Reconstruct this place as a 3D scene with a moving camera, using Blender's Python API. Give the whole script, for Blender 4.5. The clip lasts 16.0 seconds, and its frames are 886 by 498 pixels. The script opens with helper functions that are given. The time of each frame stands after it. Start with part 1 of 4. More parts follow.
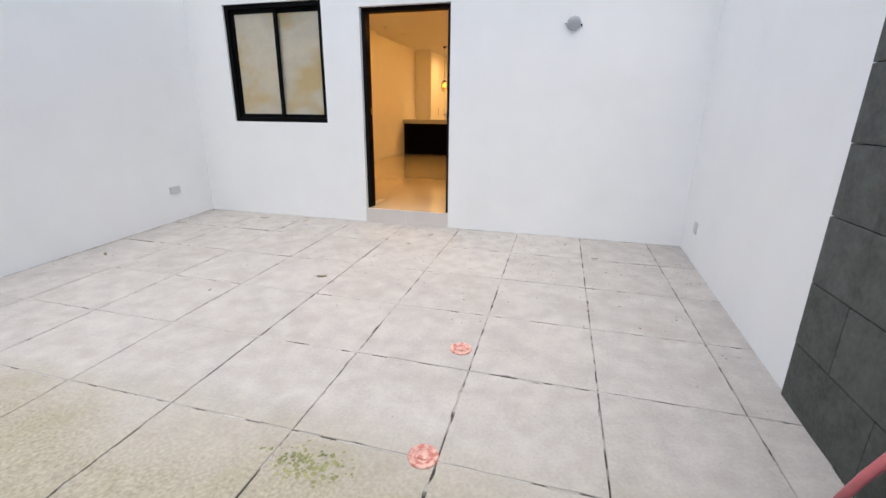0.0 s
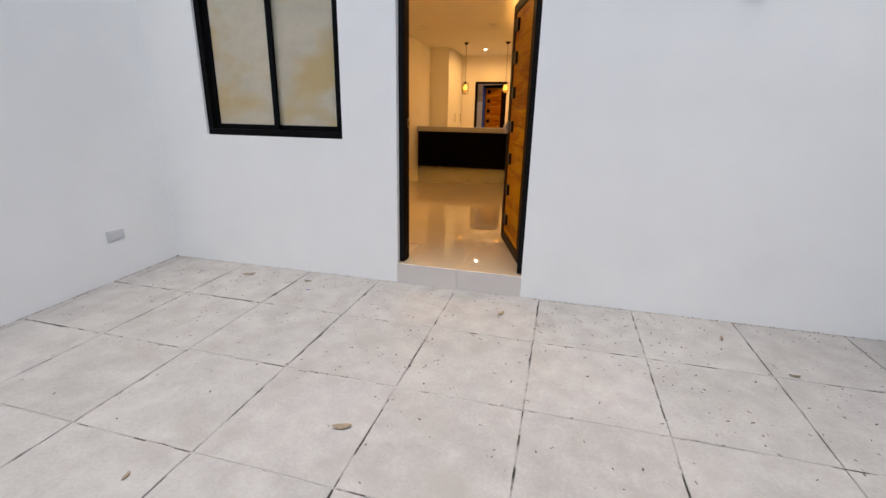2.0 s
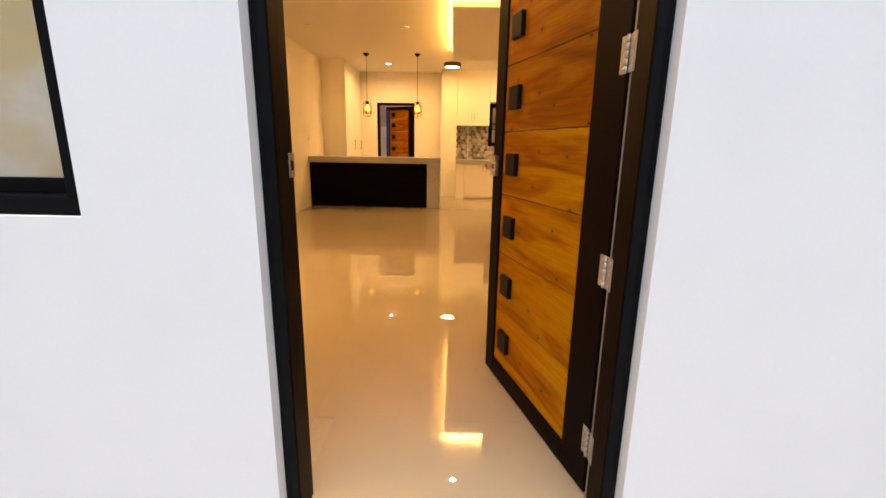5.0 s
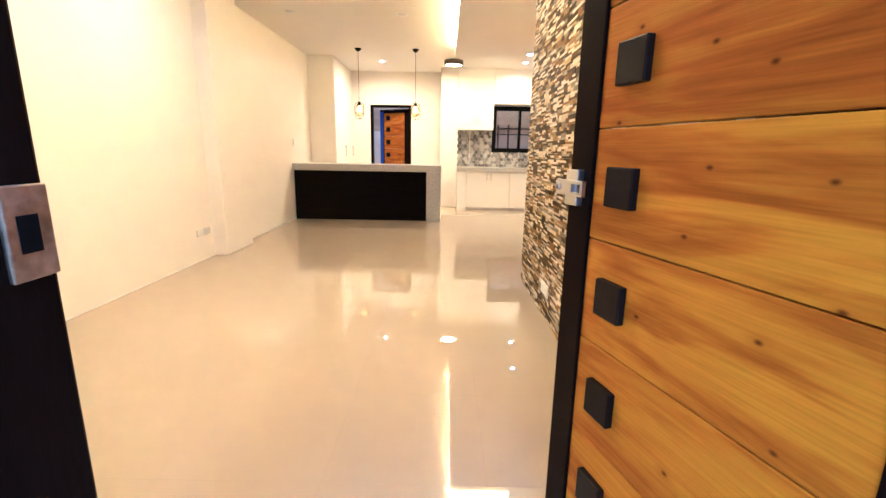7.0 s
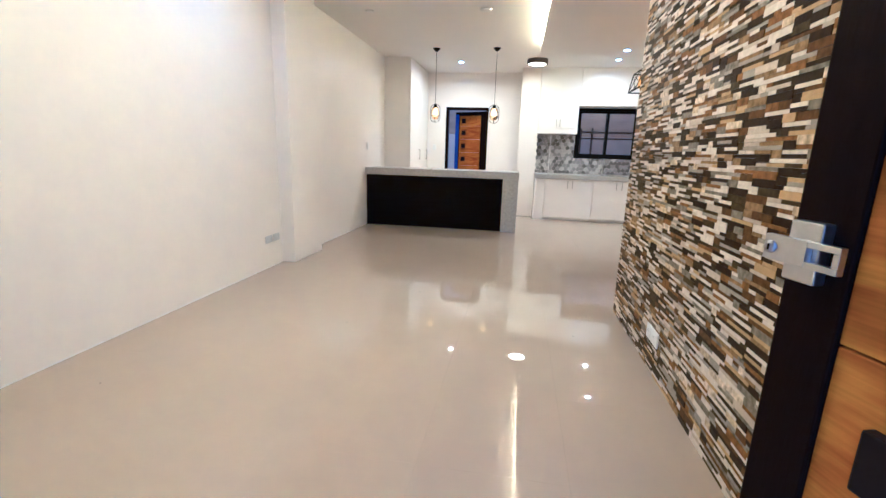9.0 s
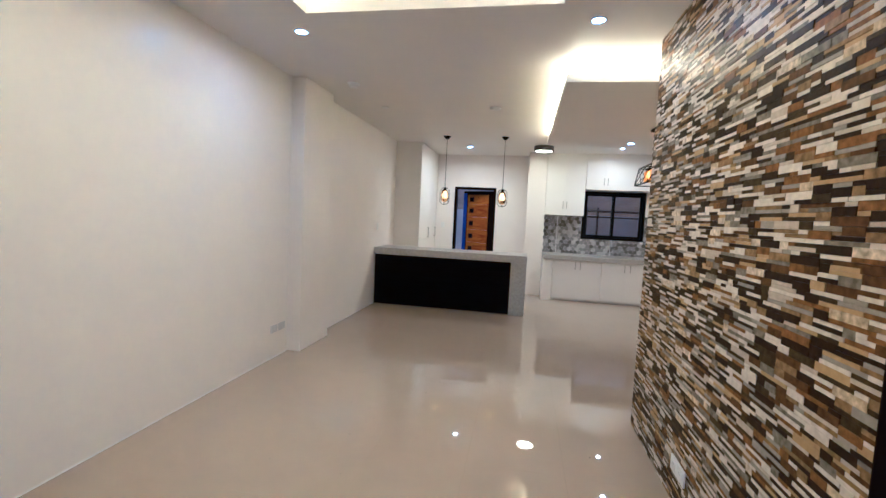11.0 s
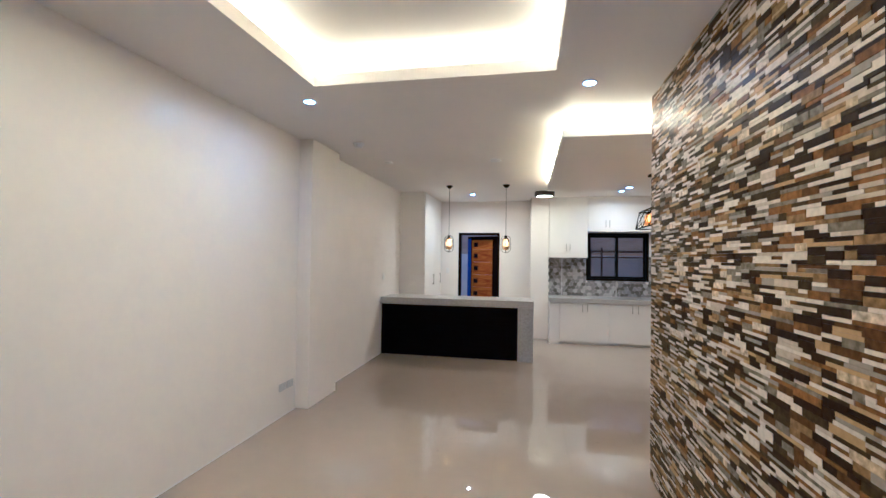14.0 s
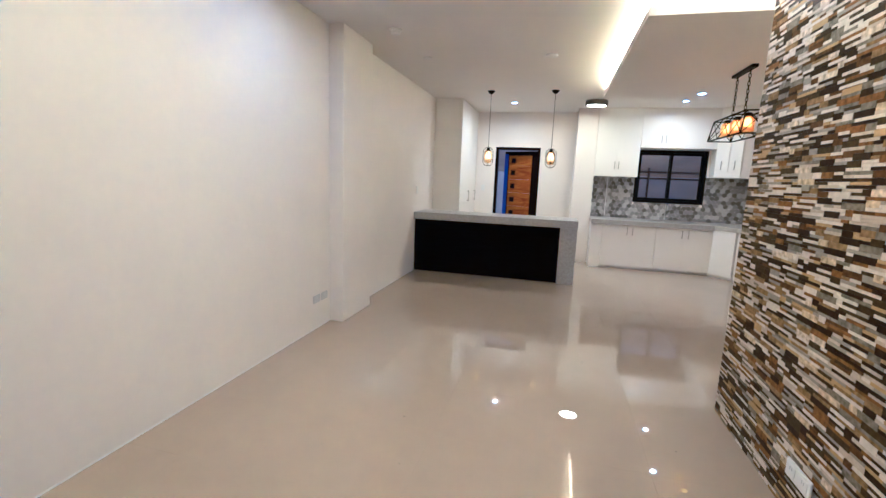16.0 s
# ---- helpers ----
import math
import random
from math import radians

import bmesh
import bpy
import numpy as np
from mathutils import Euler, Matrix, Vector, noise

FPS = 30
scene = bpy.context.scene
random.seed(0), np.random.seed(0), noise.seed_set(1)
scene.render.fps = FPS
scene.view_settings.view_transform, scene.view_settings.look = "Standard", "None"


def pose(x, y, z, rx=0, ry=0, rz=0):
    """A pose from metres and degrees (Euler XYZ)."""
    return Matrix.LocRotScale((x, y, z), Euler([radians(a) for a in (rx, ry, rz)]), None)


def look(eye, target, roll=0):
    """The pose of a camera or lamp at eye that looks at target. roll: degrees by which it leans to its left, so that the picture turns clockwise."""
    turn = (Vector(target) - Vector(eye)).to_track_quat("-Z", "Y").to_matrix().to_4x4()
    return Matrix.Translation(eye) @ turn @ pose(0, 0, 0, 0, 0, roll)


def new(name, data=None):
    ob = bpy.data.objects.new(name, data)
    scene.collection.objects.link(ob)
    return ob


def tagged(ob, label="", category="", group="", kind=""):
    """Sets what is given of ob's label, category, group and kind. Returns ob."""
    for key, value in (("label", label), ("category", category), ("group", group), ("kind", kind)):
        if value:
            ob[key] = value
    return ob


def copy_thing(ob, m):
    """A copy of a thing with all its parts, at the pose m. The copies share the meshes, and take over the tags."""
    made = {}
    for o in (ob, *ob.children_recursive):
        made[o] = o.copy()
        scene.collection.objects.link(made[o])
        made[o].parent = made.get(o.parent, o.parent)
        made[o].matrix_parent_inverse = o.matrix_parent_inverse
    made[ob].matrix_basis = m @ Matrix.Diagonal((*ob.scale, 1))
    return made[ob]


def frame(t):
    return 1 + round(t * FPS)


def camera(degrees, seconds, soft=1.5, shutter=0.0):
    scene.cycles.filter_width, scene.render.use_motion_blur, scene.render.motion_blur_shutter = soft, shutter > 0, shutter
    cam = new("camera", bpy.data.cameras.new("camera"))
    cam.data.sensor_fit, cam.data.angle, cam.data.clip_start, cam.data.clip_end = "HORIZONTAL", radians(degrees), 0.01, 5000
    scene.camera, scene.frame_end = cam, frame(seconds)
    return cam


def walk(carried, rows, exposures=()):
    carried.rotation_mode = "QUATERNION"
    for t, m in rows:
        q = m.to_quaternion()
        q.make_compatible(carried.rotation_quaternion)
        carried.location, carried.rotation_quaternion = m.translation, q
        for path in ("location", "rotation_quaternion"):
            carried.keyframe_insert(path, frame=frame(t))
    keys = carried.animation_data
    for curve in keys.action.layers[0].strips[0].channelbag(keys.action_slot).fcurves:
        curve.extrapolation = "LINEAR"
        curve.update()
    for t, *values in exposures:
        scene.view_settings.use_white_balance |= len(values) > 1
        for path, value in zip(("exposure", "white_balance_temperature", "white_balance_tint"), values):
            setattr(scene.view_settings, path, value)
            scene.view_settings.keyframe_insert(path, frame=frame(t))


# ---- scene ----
cam = camera(91.0, 16.0)

PATH = [
    (0, (2.275, -4.752, 1.254), (1.769, -2.909, 0.665), 0.7),
    (0.5, (2.065, -4.34, 1.257), (1.548, -2.501, 0.663), 2.2),
    (1, (1.783, -3.98, 1.278), (1.245, -2.145, 0.691), 2.2),
    (1.5, (1.483, -3.614, 1.299), (0.951, -1.778, 0.708), 1.3),
    (2, (1.235, -3.212, 1.326), (0.749, -1.36, 0.75), 1.3),
    (2.5, (0.978, -2.817, 1.323), (0.686, -0.895, 0.857), 2.4),
    (3, (0.785, -2.465, 1.34), (0.632, -0.525, 0.878), 0.3),
    (3.5, (0.661, -2.079, 1.34), (0.554, -0.136, 0.878), 0.2),
    (6, (0.422, -0.55, 1.343), (0.405, 1.399, 0.894), 1.0),
    (6.5, (0.361, -0.315, 1.346), (0.346, 1.637, 0.91), 1.1),
    (7, (0.347, -0.151, 1.343), (0.339, 1.802, 0.909), 1.0),
    (7.5, (0.367, -0.004, 1.342), (0.266, 1.944, 0.904), 1.0),
    (8, (0.363, 0.1, 1.344), (0.166, 2.04, 0.9), 1.2),
    (8.5, (0.303, 0.234, 1.35), (0.017, 2.164, 0.91), 1.4),
    (11, (0.181, 0.399, 1.691), (-0.178, 2.361, 1.539), 2.8),
    (11.5, (0.18, 0.373, 1.719), (-0.179, 2.34, 1.746), 3.1),
    (12, (0.184, 0.357, 1.755), (-0.175, 2.316, 1.939), 3.1),
    (12.5, (0.187, 0.351, 1.784), (-0.178, 2.296, 2.073), 2.7),
    (13, (0.184, 0.352, 1.798), (-0.184, 2.295, 2.099), 1.7),
    (13.5, (0.182, 0.34, 1.797), (-0.195, 2.294, 1.997), 1.2),
    (14, (0.173, 0.344, 1.794), (-0.213, 2.306, 1.832), 0.8),
    (14.5, (0.163, 0.353, 1.776), (-0.229, 2.311, 1.652), 0.5),
    (15, (0.127, 0.43, 1.734), (-0.267, 2.373, 1.474), 1.0),
    (15.5, (0.024, 0.586, 1.688), (-0.378, 2.522, 1.385), 1.4),
    (16, (-0.087, 0.707, 1.666), (-0.569, 2.621, 1.344), 2.3),
]
EXPO = [(0, 1.0, 6600, 7), (0.5, 0.8, 6600, 7), (1.0, 0.72, 6600, 7), (2.0, 0.72, 6600, 8), (3.5, 0.74, 6700, 9), (5.5, 1.3, 6650, 8), (6.0, 1.45, 6450, 6), (6.5, 1.95, 4750, 6), (7.0, 2.12, 3820, 7), (7.5, 1.85, 3400, 6), (8.5, 1.7, 3130, 6), (10.8, 0.98, 3130, 6), (12.5, 0.94, 3130, 6), (13.5, 0.94, 3130, 6), (14.5, 1.02, 3130, 6), (15.0, 1.2, 3130, 6), (15.5, 1.3, 3130, 6), (16, 1.19, 3130, 6)]
walk(cam, [(t, look(eye, target, roll)) for t, eye, target, roll in PATH], EXPO)

# ---- plan (metres) ----
F = 0.168            # indoor floor
C = 3.04             # ceiling
FAC = 0.165          # front wall thickness
XL, XR = -2.25, 3.45  # side walls of the house
XS, YS = 1.08, 3.88  # stone wall: its face and far end
YB, YK = 9.95, 9.68  # back wall at the door, and behind the kitchen
CLX, CRX = -2.258, 3.477  # carport side walls
DX0, DX1, DZ = 0.006, 1.022, 2.345  # front door opening
SLOPE = 0.046        # fall of the carport floor

# ---- light ----
world = bpy.data.worlds.new("sky")
scene.world = world
world.use_nodes = True
sky = world.node_tree.nodes.new("ShaderNodeTexSky")
sky.sky_type, sky.sun_disc, sky.sun_elevation, sky.sun_rotation = "NISHITA", False, radians(84), radians(200)
sky.air_density, sky.dust_density = 1.0, 4.0
back = world.node_tree.nodes["Background"]
back.inputs["Strength"].default_value = 0.14
world.node_tree.links.new(sky.outputs[0], back.inputs[0])
sun = new("sun", bpy.data.lights.new("sun", "SUN"))
sun.data.energy, sun.data.angle, sun.data.color = 0.8, radians(40), (1.0, 0.94, 0.86)
sun.matrix_world = look((0, 0, 0), (-0.15, 0.22, -1.0))


def area(name, m, sx, sy, power, colour):
    lamp = new(name, bpy.data.lights.new(name, "AREA"))
    lamp.data.shape, lamp.data.size, lamp.data.size_y = "RECTANGLE", sx, sy
    lamp.data.energy, lamp.data.color = power, colour
    lamp.matrix_world = m
    return lamp


LED = (1.0, 0.515, 0.128)
COVE = (-1.39, 1.27, 0.342, 3.285)   # opening of the ceiling tray
DROP = (0.46, 4.32, XR, 7.5)       # lowered ceiling
STRIP = 122.0
x0, y0, x1, y1 = COVE
zc = C + 0.090
area("led_strip_light", pose((x0 + x1) / 2, y1 + 0.09, zc, 180), x1 - x0 + 0.2, 0.03, STRIP * 0.125, LED)
area("led_strip_light", pose((x0 + x1) / 2, y0 - 0.09, zc, 180), x1 - x0 + 0.2, 0.03, STRIP * 0.125, LED)
area("led_strip_light", pose(x0 - 0.09, (y0 + y1) / 2, zc, 180), 0.03, y1 - y0 + 0.2, STRIP * 0.125, LED)
area("led_strip_light", pose(x1 + 0.09, (y0 + y1) / 2, zc, 180), 0.03, y1 - y0 + 0.2, STRIP * 0.125, LED)
x0, y0, x1, y1 = DROP
area("led_strip_light", pose(x0 + 0.07, (y0 + y1) / 2, C - 0.098, 180, 45), 0.02, y1 - y0, STRIP * 1.0, LED)
area("led_strip_light", pose((x0 + x1) / 2, y0 + 0.07, C - 0.098, 180), x1 - x0, 0.03, STRIP * 0.38, LED)


# ---- materials ----
def material(name, base, rough=0.5, metal=0.0, vary=0.08, scale=3.0, fine=60.0, bump=0.1, coat=0.0, random=0.0, dirt=None, dirt_amount=0.0, dirt_scale=1.2, dirt_range=(0.52, 0.72), spec=0.5, stretch=(1, 1, 1), rough_vary=0.1):
    """Paint-like surface: base colour with broad and fine variation, optional stains, per-object random value, and relief."""
    m = bpy.data.materials.new(name)
    m.use_nodes = True
    n, l = m.node_tree.nodes, m.node_tree.links
    b = n["Principled BSDF"]
    b.inputs["Metallic"].default_value = metal
    b.inputs["Coat Weight"].default_value = coat
    b.inputs["Coat Roughness"].default_value = 0.08
    b.inputs["Specular IOR Level"].default_value = spec
    geo = n.new("ShaderNodeNewGeometry")
    mp = n.new("ShaderNodeMapping")
    mp.inputs["Scale"].default_value = stretch
    l.new(geo.outputs["Position"], mp.inputs["Vector"])

    def noise_tex(s, detail=4.0):
        t = n.new("ShaderNodeTexNoise")
        t.inputs["Scale"].default_value, t.inputs["Detail"].default_value = s, detail
        l.new(mp.outputs[0], t.inputs["Vector"])
        return t

    def ranged(sock, a, z, lo, hi):
        r = n.new("ShaderNodeMapRange")
        for k, v in zip(("From Min", "From Max", "To Min", "To Max"), (a, z, lo, hi)):
            r.inputs[k].default_value = v
        l.new(sock, r.inputs["Value"])
        return r.outputs[0]

    big, small = noise_tex(scale), noise_tex(fine, 6.0)
    add = n.new("ShaderNodeMath")
    add.operation = "ADD"
    l.new(ranged(big.outputs[0], 0.3, 0.7, 1 - vary, 1 + vary), add.inputs[0])
    l.new(ranged(small.outputs[0], 0.3, 0.7, -vary * 0.6, vary * 0.6), add.inputs[1])
    value = add.outputs[0]
    if random:
        info = n.new("ShaderNodeObjectInfo")
        add2 = n.new("ShaderNodeMath")
        add2.operation = "ADD"
        l.new(value, add2.inputs[0])
        l.new(ranged(info.outputs["Random"], 0, 1, -random, random), add2.inputs[1])
        value = add2.outputs[0]
    mul = n.new("ShaderNodeVectorMath")
    mul.operation = "SCALE"
    mul.inputs[0].default_value = base
    l.new(value, mul.inputs["Scale"])
    colour = mul.outputs[0]
    if dirt:
        mix = n.new("ShaderNodeMix")
        mix.data_type = "RGBA"
        l.new(ranged(noise_tex(dirt_scale, 8.0).outputs[0], dirt_range[0], dirt_range[1], 0.0, dirt_amount), mix.inputs["Factor"])
        l.new(colour, mix.inputs["A"])
        mix.inputs["B"].default_value = (*dirt, 1)
        colour = mix.outputs["Result"]
    l.new(colour, b.inputs["Base Color"])
    l.new(ranged(big.outputs[0], 0.3, 0.7, max(rough * (1 - rough_vary), 0.01), min(rough * (1 + rough_vary), 1)), b.inputs["Roughness"])
    if bump:
        bp = n.new("ShaderNodeBump")
        bp.inputs["Strength"].default_value, bp.inputs["Distance"].default_value = bump, 0.002
        l.new(small.outputs[0], bp.inputs["Height"])
        l.new(bp.outputs[0], b.inputs["Normal"])
    return m


def glowing(name, colour, strength):
    m = bpy.data.materials.new(name)
    m.use_nodes = True
    b = m.node_tree.nodes["Principled BSDF"]
    b.inputs["Base Color"].default_value = (0.8, 0.8, 0.8, 1)
    b.inputs["Emission Color"].default_value = (*colour, 1)
    b.inputs["Emission Strength"].default_value = strength
    return m


def glass(name, rough=0.0, colour=(1, 1, 1)):
    m = bpy.data.materials.new(name)
    m.use_nodes = True
    b = m.node_tree.nodes["Principled BSDF"]
    b.inputs["Base Color"].default_value = (*colour, 1)
    b.inputs["Roughness"].default_value = rough
    b.inputs["Transmission Weight"].default_value = 1.0
    b.inputs["IOR"].default_value = 1.45
    return m


WHITE = material("interior_wall_paint", (0.815, 0.767, 0.700), 0.40, vary=0.015, fine=25, bump=0.03, rough_vary=0.1, coat=0.25)
WHITE.node_tree.nodes["Principled BSDF"].inputs["Coat Roughness"].default_value = 0.2
CEIL = material("ceiling_paint", (0.82, 0.785, 0.735), 0.7, vary=0.012, bump=0.02)
OUTW = material("exterior_white_paint", (0.84, 0.84, 0.825), 0.6, vary=0.015, fine=90, bump=0.12, dirt=(0.72, 0.72, 0.70), dirt_amount=0.22)
CONC = material("concrete_slab", (0.345, 0.336, 0.329), 0.85, vary=0.11, scale=7, fine=70, bump=0.7, random=0.04, dirt=(0.28, 0.265, 0.245), dirt_amount=0.5, dirt_scale=4.5, spec=0.3)


def weather(m, colour, start, end):
    """Mixes a weathered colour into m with an uneven edge, where rain reaches the paving (y from start to end)."""
    n, l = m.node_tree.nodes, m.node_tree.links
    b = n["Principled BSDF"]
    old = b.inputs["Base Color"].links[0].from_socket
    geo = n.new("ShaderNodeNewGeometry")
    sep = n.new("ShaderNodeSeparateXYZ")
    l.new(geo.outputs["Position"], sep.inputs[0])
    t = n.new("ShaderNodeTexNoise")
    t.inputs["Scale"].default_value, t.inputs["Detail"].default_value = 1.1, 6.0
    l.new(geo.outputs["Position"], t.inputs["Vector"])
    ma = n.new("ShaderNodeMath")
    ma.operation = "MULTIPLY_ADD"
    ma.inputs[1].default_value = 0.9
    l.new(t.outputs[0], ma.inputs[0])
    l.new(sep.outputs["Y"], ma.inputs[2])
    r = n.new("ShaderNodeMapRange")
    for k, v in zip(("From Min", "From Max", "To Min", "To Max"), (start + 0.45, end + 0.45, 0.0, 0.92)):
        r.inputs[k].default_value = v
    l.new(ma.outputs[0], r.inputs["Value"])
    green = n.new("ShaderNodeTexNoise")
    green.inputs["Scale"].default_value, green.inputs["Detail"].default_value = 2.6, 8.0
    l.new(geo.outputs["Position"], green.inputs["Vector"])
    g = n.new("ShaderNodeMapRange")
    for k, v in zip(("From Min", "From Max", "To Min", "To Max"), (0.5, 0.7, 0.0, 0.7)):
        g.inputs[k].default_value = v
    l.new(green.outputs[0], g.inputs["Value"])
    mossy = n.new("ShaderNodeMix")
    mossy.data_type = "RGBA"
    l.new(g.outputs[0], mossy.inputs["Factor"])
    mossy.inputs["A"].default_value = (*colour, 1)
    mossy.inputs["B"].default_value = (0.20, 0.19, 0.10, 1)
    fine = n.new("ShaderNodeTexNoise")
    fine.inputs["Scale"].default_value, fine.inputs["Detail"].default_value = 60.0, 6.0
    l.new(geo.outputs["Position"], fine.inputs["Vector"])
    fr = n.new("ShaderNodeMapRange")
    for k, v in zip(("From Min", "From Max", "To Min", "To Max"), (0.3, 0.7, 0.75, 1.25)):
        fr.inputs[k].default_value = v
    l.new(fine.outputs[0], fr.inputs["Value"])
    sc = n.new("ShaderNodeVectorMath")
    sc.operation = "SCALE"
    l.new(mossy.outputs["Result"], sc.inputs[0])
    l.new(fr.outputs[0], sc.inputs["Scale"])
    mix = n.new("ShaderNodeMix")
    mix.data_type = "RGBA"
    l.new(r.outputs[0], mix.inputs["Factor"])
    l.new(old, mix.inputs["A"])
    l.new(sc.outputs[0], mix.inputs["B"])
    l.new(mix.outputs["Result"], b.inputs["Base Color"])


weather(CONC, (0.275, 0.258, 0.205), -3.12, -3.62)
MORTAR = material("joint_mortar", (0.31, 0.30, 0.29), 0.9, vary=0.15, fine=60, bump=0.4, spec=0.2, dirt=(0.022, 0.021, 0.02), dirt_amount=0.95, dirt_scale=9, dirt_range=(0.44, 0.56))
BEAD = material("pale_joint_mortar", (0.42, 0.41, 0.395), 0.9, vary=0.12, fine=80, bump=0.5, spec=0.2, dirt=(0.05, 0.045, 0.04), dirt_amount=0.9, dirt_scale=7, dirt_range=(0.54, 0.62))
GROUND = material("joint_soil", (0.15, 0.14, 0.125), 0.95, vary=0.25, scale=1.2, fine=30, bump=0.6, spec=0.2)
MOSS = material("moss", (0.19, 0.20, 0.105), 0.95, vary=0.35, scale=14, fine=120, bump=1.0, spec=0.1)
DARKT = material("dark_stone_tile", (0.058, 0.064, 0.058), 0.6, vary=0.42, scale=9, fine=45, bump=1.0, random=0.15, dirt=(0.05, 0.075, 0.045), dirt_amount=0.5)
TILE = material("polished_floor_tile", (0.39, 0.319, 0.227), 0.010, vary=0.02, scale=1.5, fine=9, bump=0.0, random=0.006, rough_vary=0.1, dirt=(0.35, 0.29, 0.205), dirt_amount=0.25, spec=0.8)
GROUT = material("grout", (0.34, 0.28, 0.20), 0.8, vary=0.08)
RISER = material("step_tile", (0.62, 0.575, 0.535), 0.35, vary=0.03, dirt=(0.40, 0.37, 0.35), dirt_amount=0.3)
BLACK = material("black_coated_metal", (0.004, 0.004, 0.0042), 0.5, spec=0.06, vary=0.1, bump=0.02)
DARKW = material("dark_stained_wood", (0.0062, 0.003, 0.002), 0.5, vary=0.25, scale=4, fine=30, bump=0.15, stretch=(6, 6, 1), spec=0.035)
FACEW = material("black_frame_paint", (0.005, 0.005, 0.0055), 0.45, vary=0.25, scale=6, fine=40, bump=0.12, spec=0.10)
BLOCK = material("dark_wood_block", (0.009, 0.006, 0.0045), 0.4, spec=0.09, vary=0.3, fine=40, bump=0.15)
PANEL = material("black_laminate", (0.004, 0.0035, 0.0035), 0.65, spec=0.02, vary=0.3, scale=6, fine=60, bump=0.1, stretch=(0.4, 1, 6))
STONE = material("grey_granite", (0.40, 0.385, 0.36), 0.3, vary=0.14, scale=30, fine=220, bump=0.05)
CABW = material("white_cabinet_lacquer", (0.82, 0.79, 0.735), 0.36, vary=0.01, bump=0.0, rough_vary=0.05)
STEEL = material("brushed_steel", (0.55, 0.54, 0.52), 0.3, metal=1.0, vary=0.08, bump=0.03)
NICKEL = material("brushed_nickel", (0.42, 0.40, 0.375), 0.4, metal=0.8, vary=0.1, bump=0.03)
BRONZE = material("aged_brass_plate", (0.42, 0.33, 0.22), 0.4, metal=0.9, vary=0.3, scale=40, fine=120, bump=0.1)
PLASTIC = material("white_plastic", (0.78, 0.77, 0.74), 0.4, vary=0.01, bump=0.0)
PLATEG = material("pale_grey_plastic", (0.56, 0.56, 0.57), 0.5, vary=0.04, bump=0.02)
GREYP = material("grey_plastic", (0.42, 0.43, 0.44), 0.5, vary=0.05, bump=0.02)
GAPGREY = material("hinge_gap_light_grey", (0.16, 0.165, 0.17), 0.6, vary=0.1, bump=0.05)
PINKP = material("pink_pipe_plastic", (0.66, 0.17, 0.185), 0.4, vary=0.06, fine=40, bump=0.05)
PINK = material("pink_plastic", (0.52, 0.33, 0.29), 0.6, vary=0.25, fine=90, bump=0.4, dirt=(0.34, 0.09, 0.075), dirt_amount=0.8, dirt_scale=34, dirt_range=(0.44, 0.6))
BROWNM = material("brown_lamp_band", (0.085, 0.062, 0.050), 0.45, vary=0.08, bump=0.02)
PAPER = material("stained_paper_lining", (0.96, 0.84, 0.62), 0.75, vary=0.05, scale=6, fine=25, bump=0.1, stretch=(1.0, 1, 1.4), dirt=(0.86, 0.60, 0.17), dirt_amount=0.75, dirt_scale=1.9, dirt_range=(0.47, 0.62))
YARD = material("backyard_render", (0.68, 0.52, 0.36), 0.85, vary=0.08, dirt=(0.4, 0.38, 0.36), dirt_amount=0.4)
TANW = material("tan_plywood", (0.44, 0.27, 0.14), 0.8, vary=0.15, scale=2, stretch=(1, 1, 4))
RUST = material("rusty_pipe", (0.10, 0.05, 0.028), 0.7, vary=0.3, scale=12, bump=0.3)
BLUEP = material("blue_daylight_and_scrap", (0.02, 0.06, 0.35), 0.5, vary=0.2)
LEAF = material("dry_leaf", (0.10, 0.075, 0.05), 0.8, vary=0.4, fine=60, bump=0.2)
DIFF = glowing("lamp_diffuser", (1.0, 0.545, 0.155), 106.0)
DIFFK = glowing("kitchen_lamp_diffuser", (1.0, 0.545, 0.155), 44.0)
SPOT = glowing("downlight_led", (0.80, 0.88, 1.0), 30.0)
BULB = glowing("filament_bulb", (1.0, 0.42, 0.055), 2.4)
GLASS = glass("clear_glass")
AMBERG = glass("amber_glass", 0.02, (1.0, 0.80, 0.45))


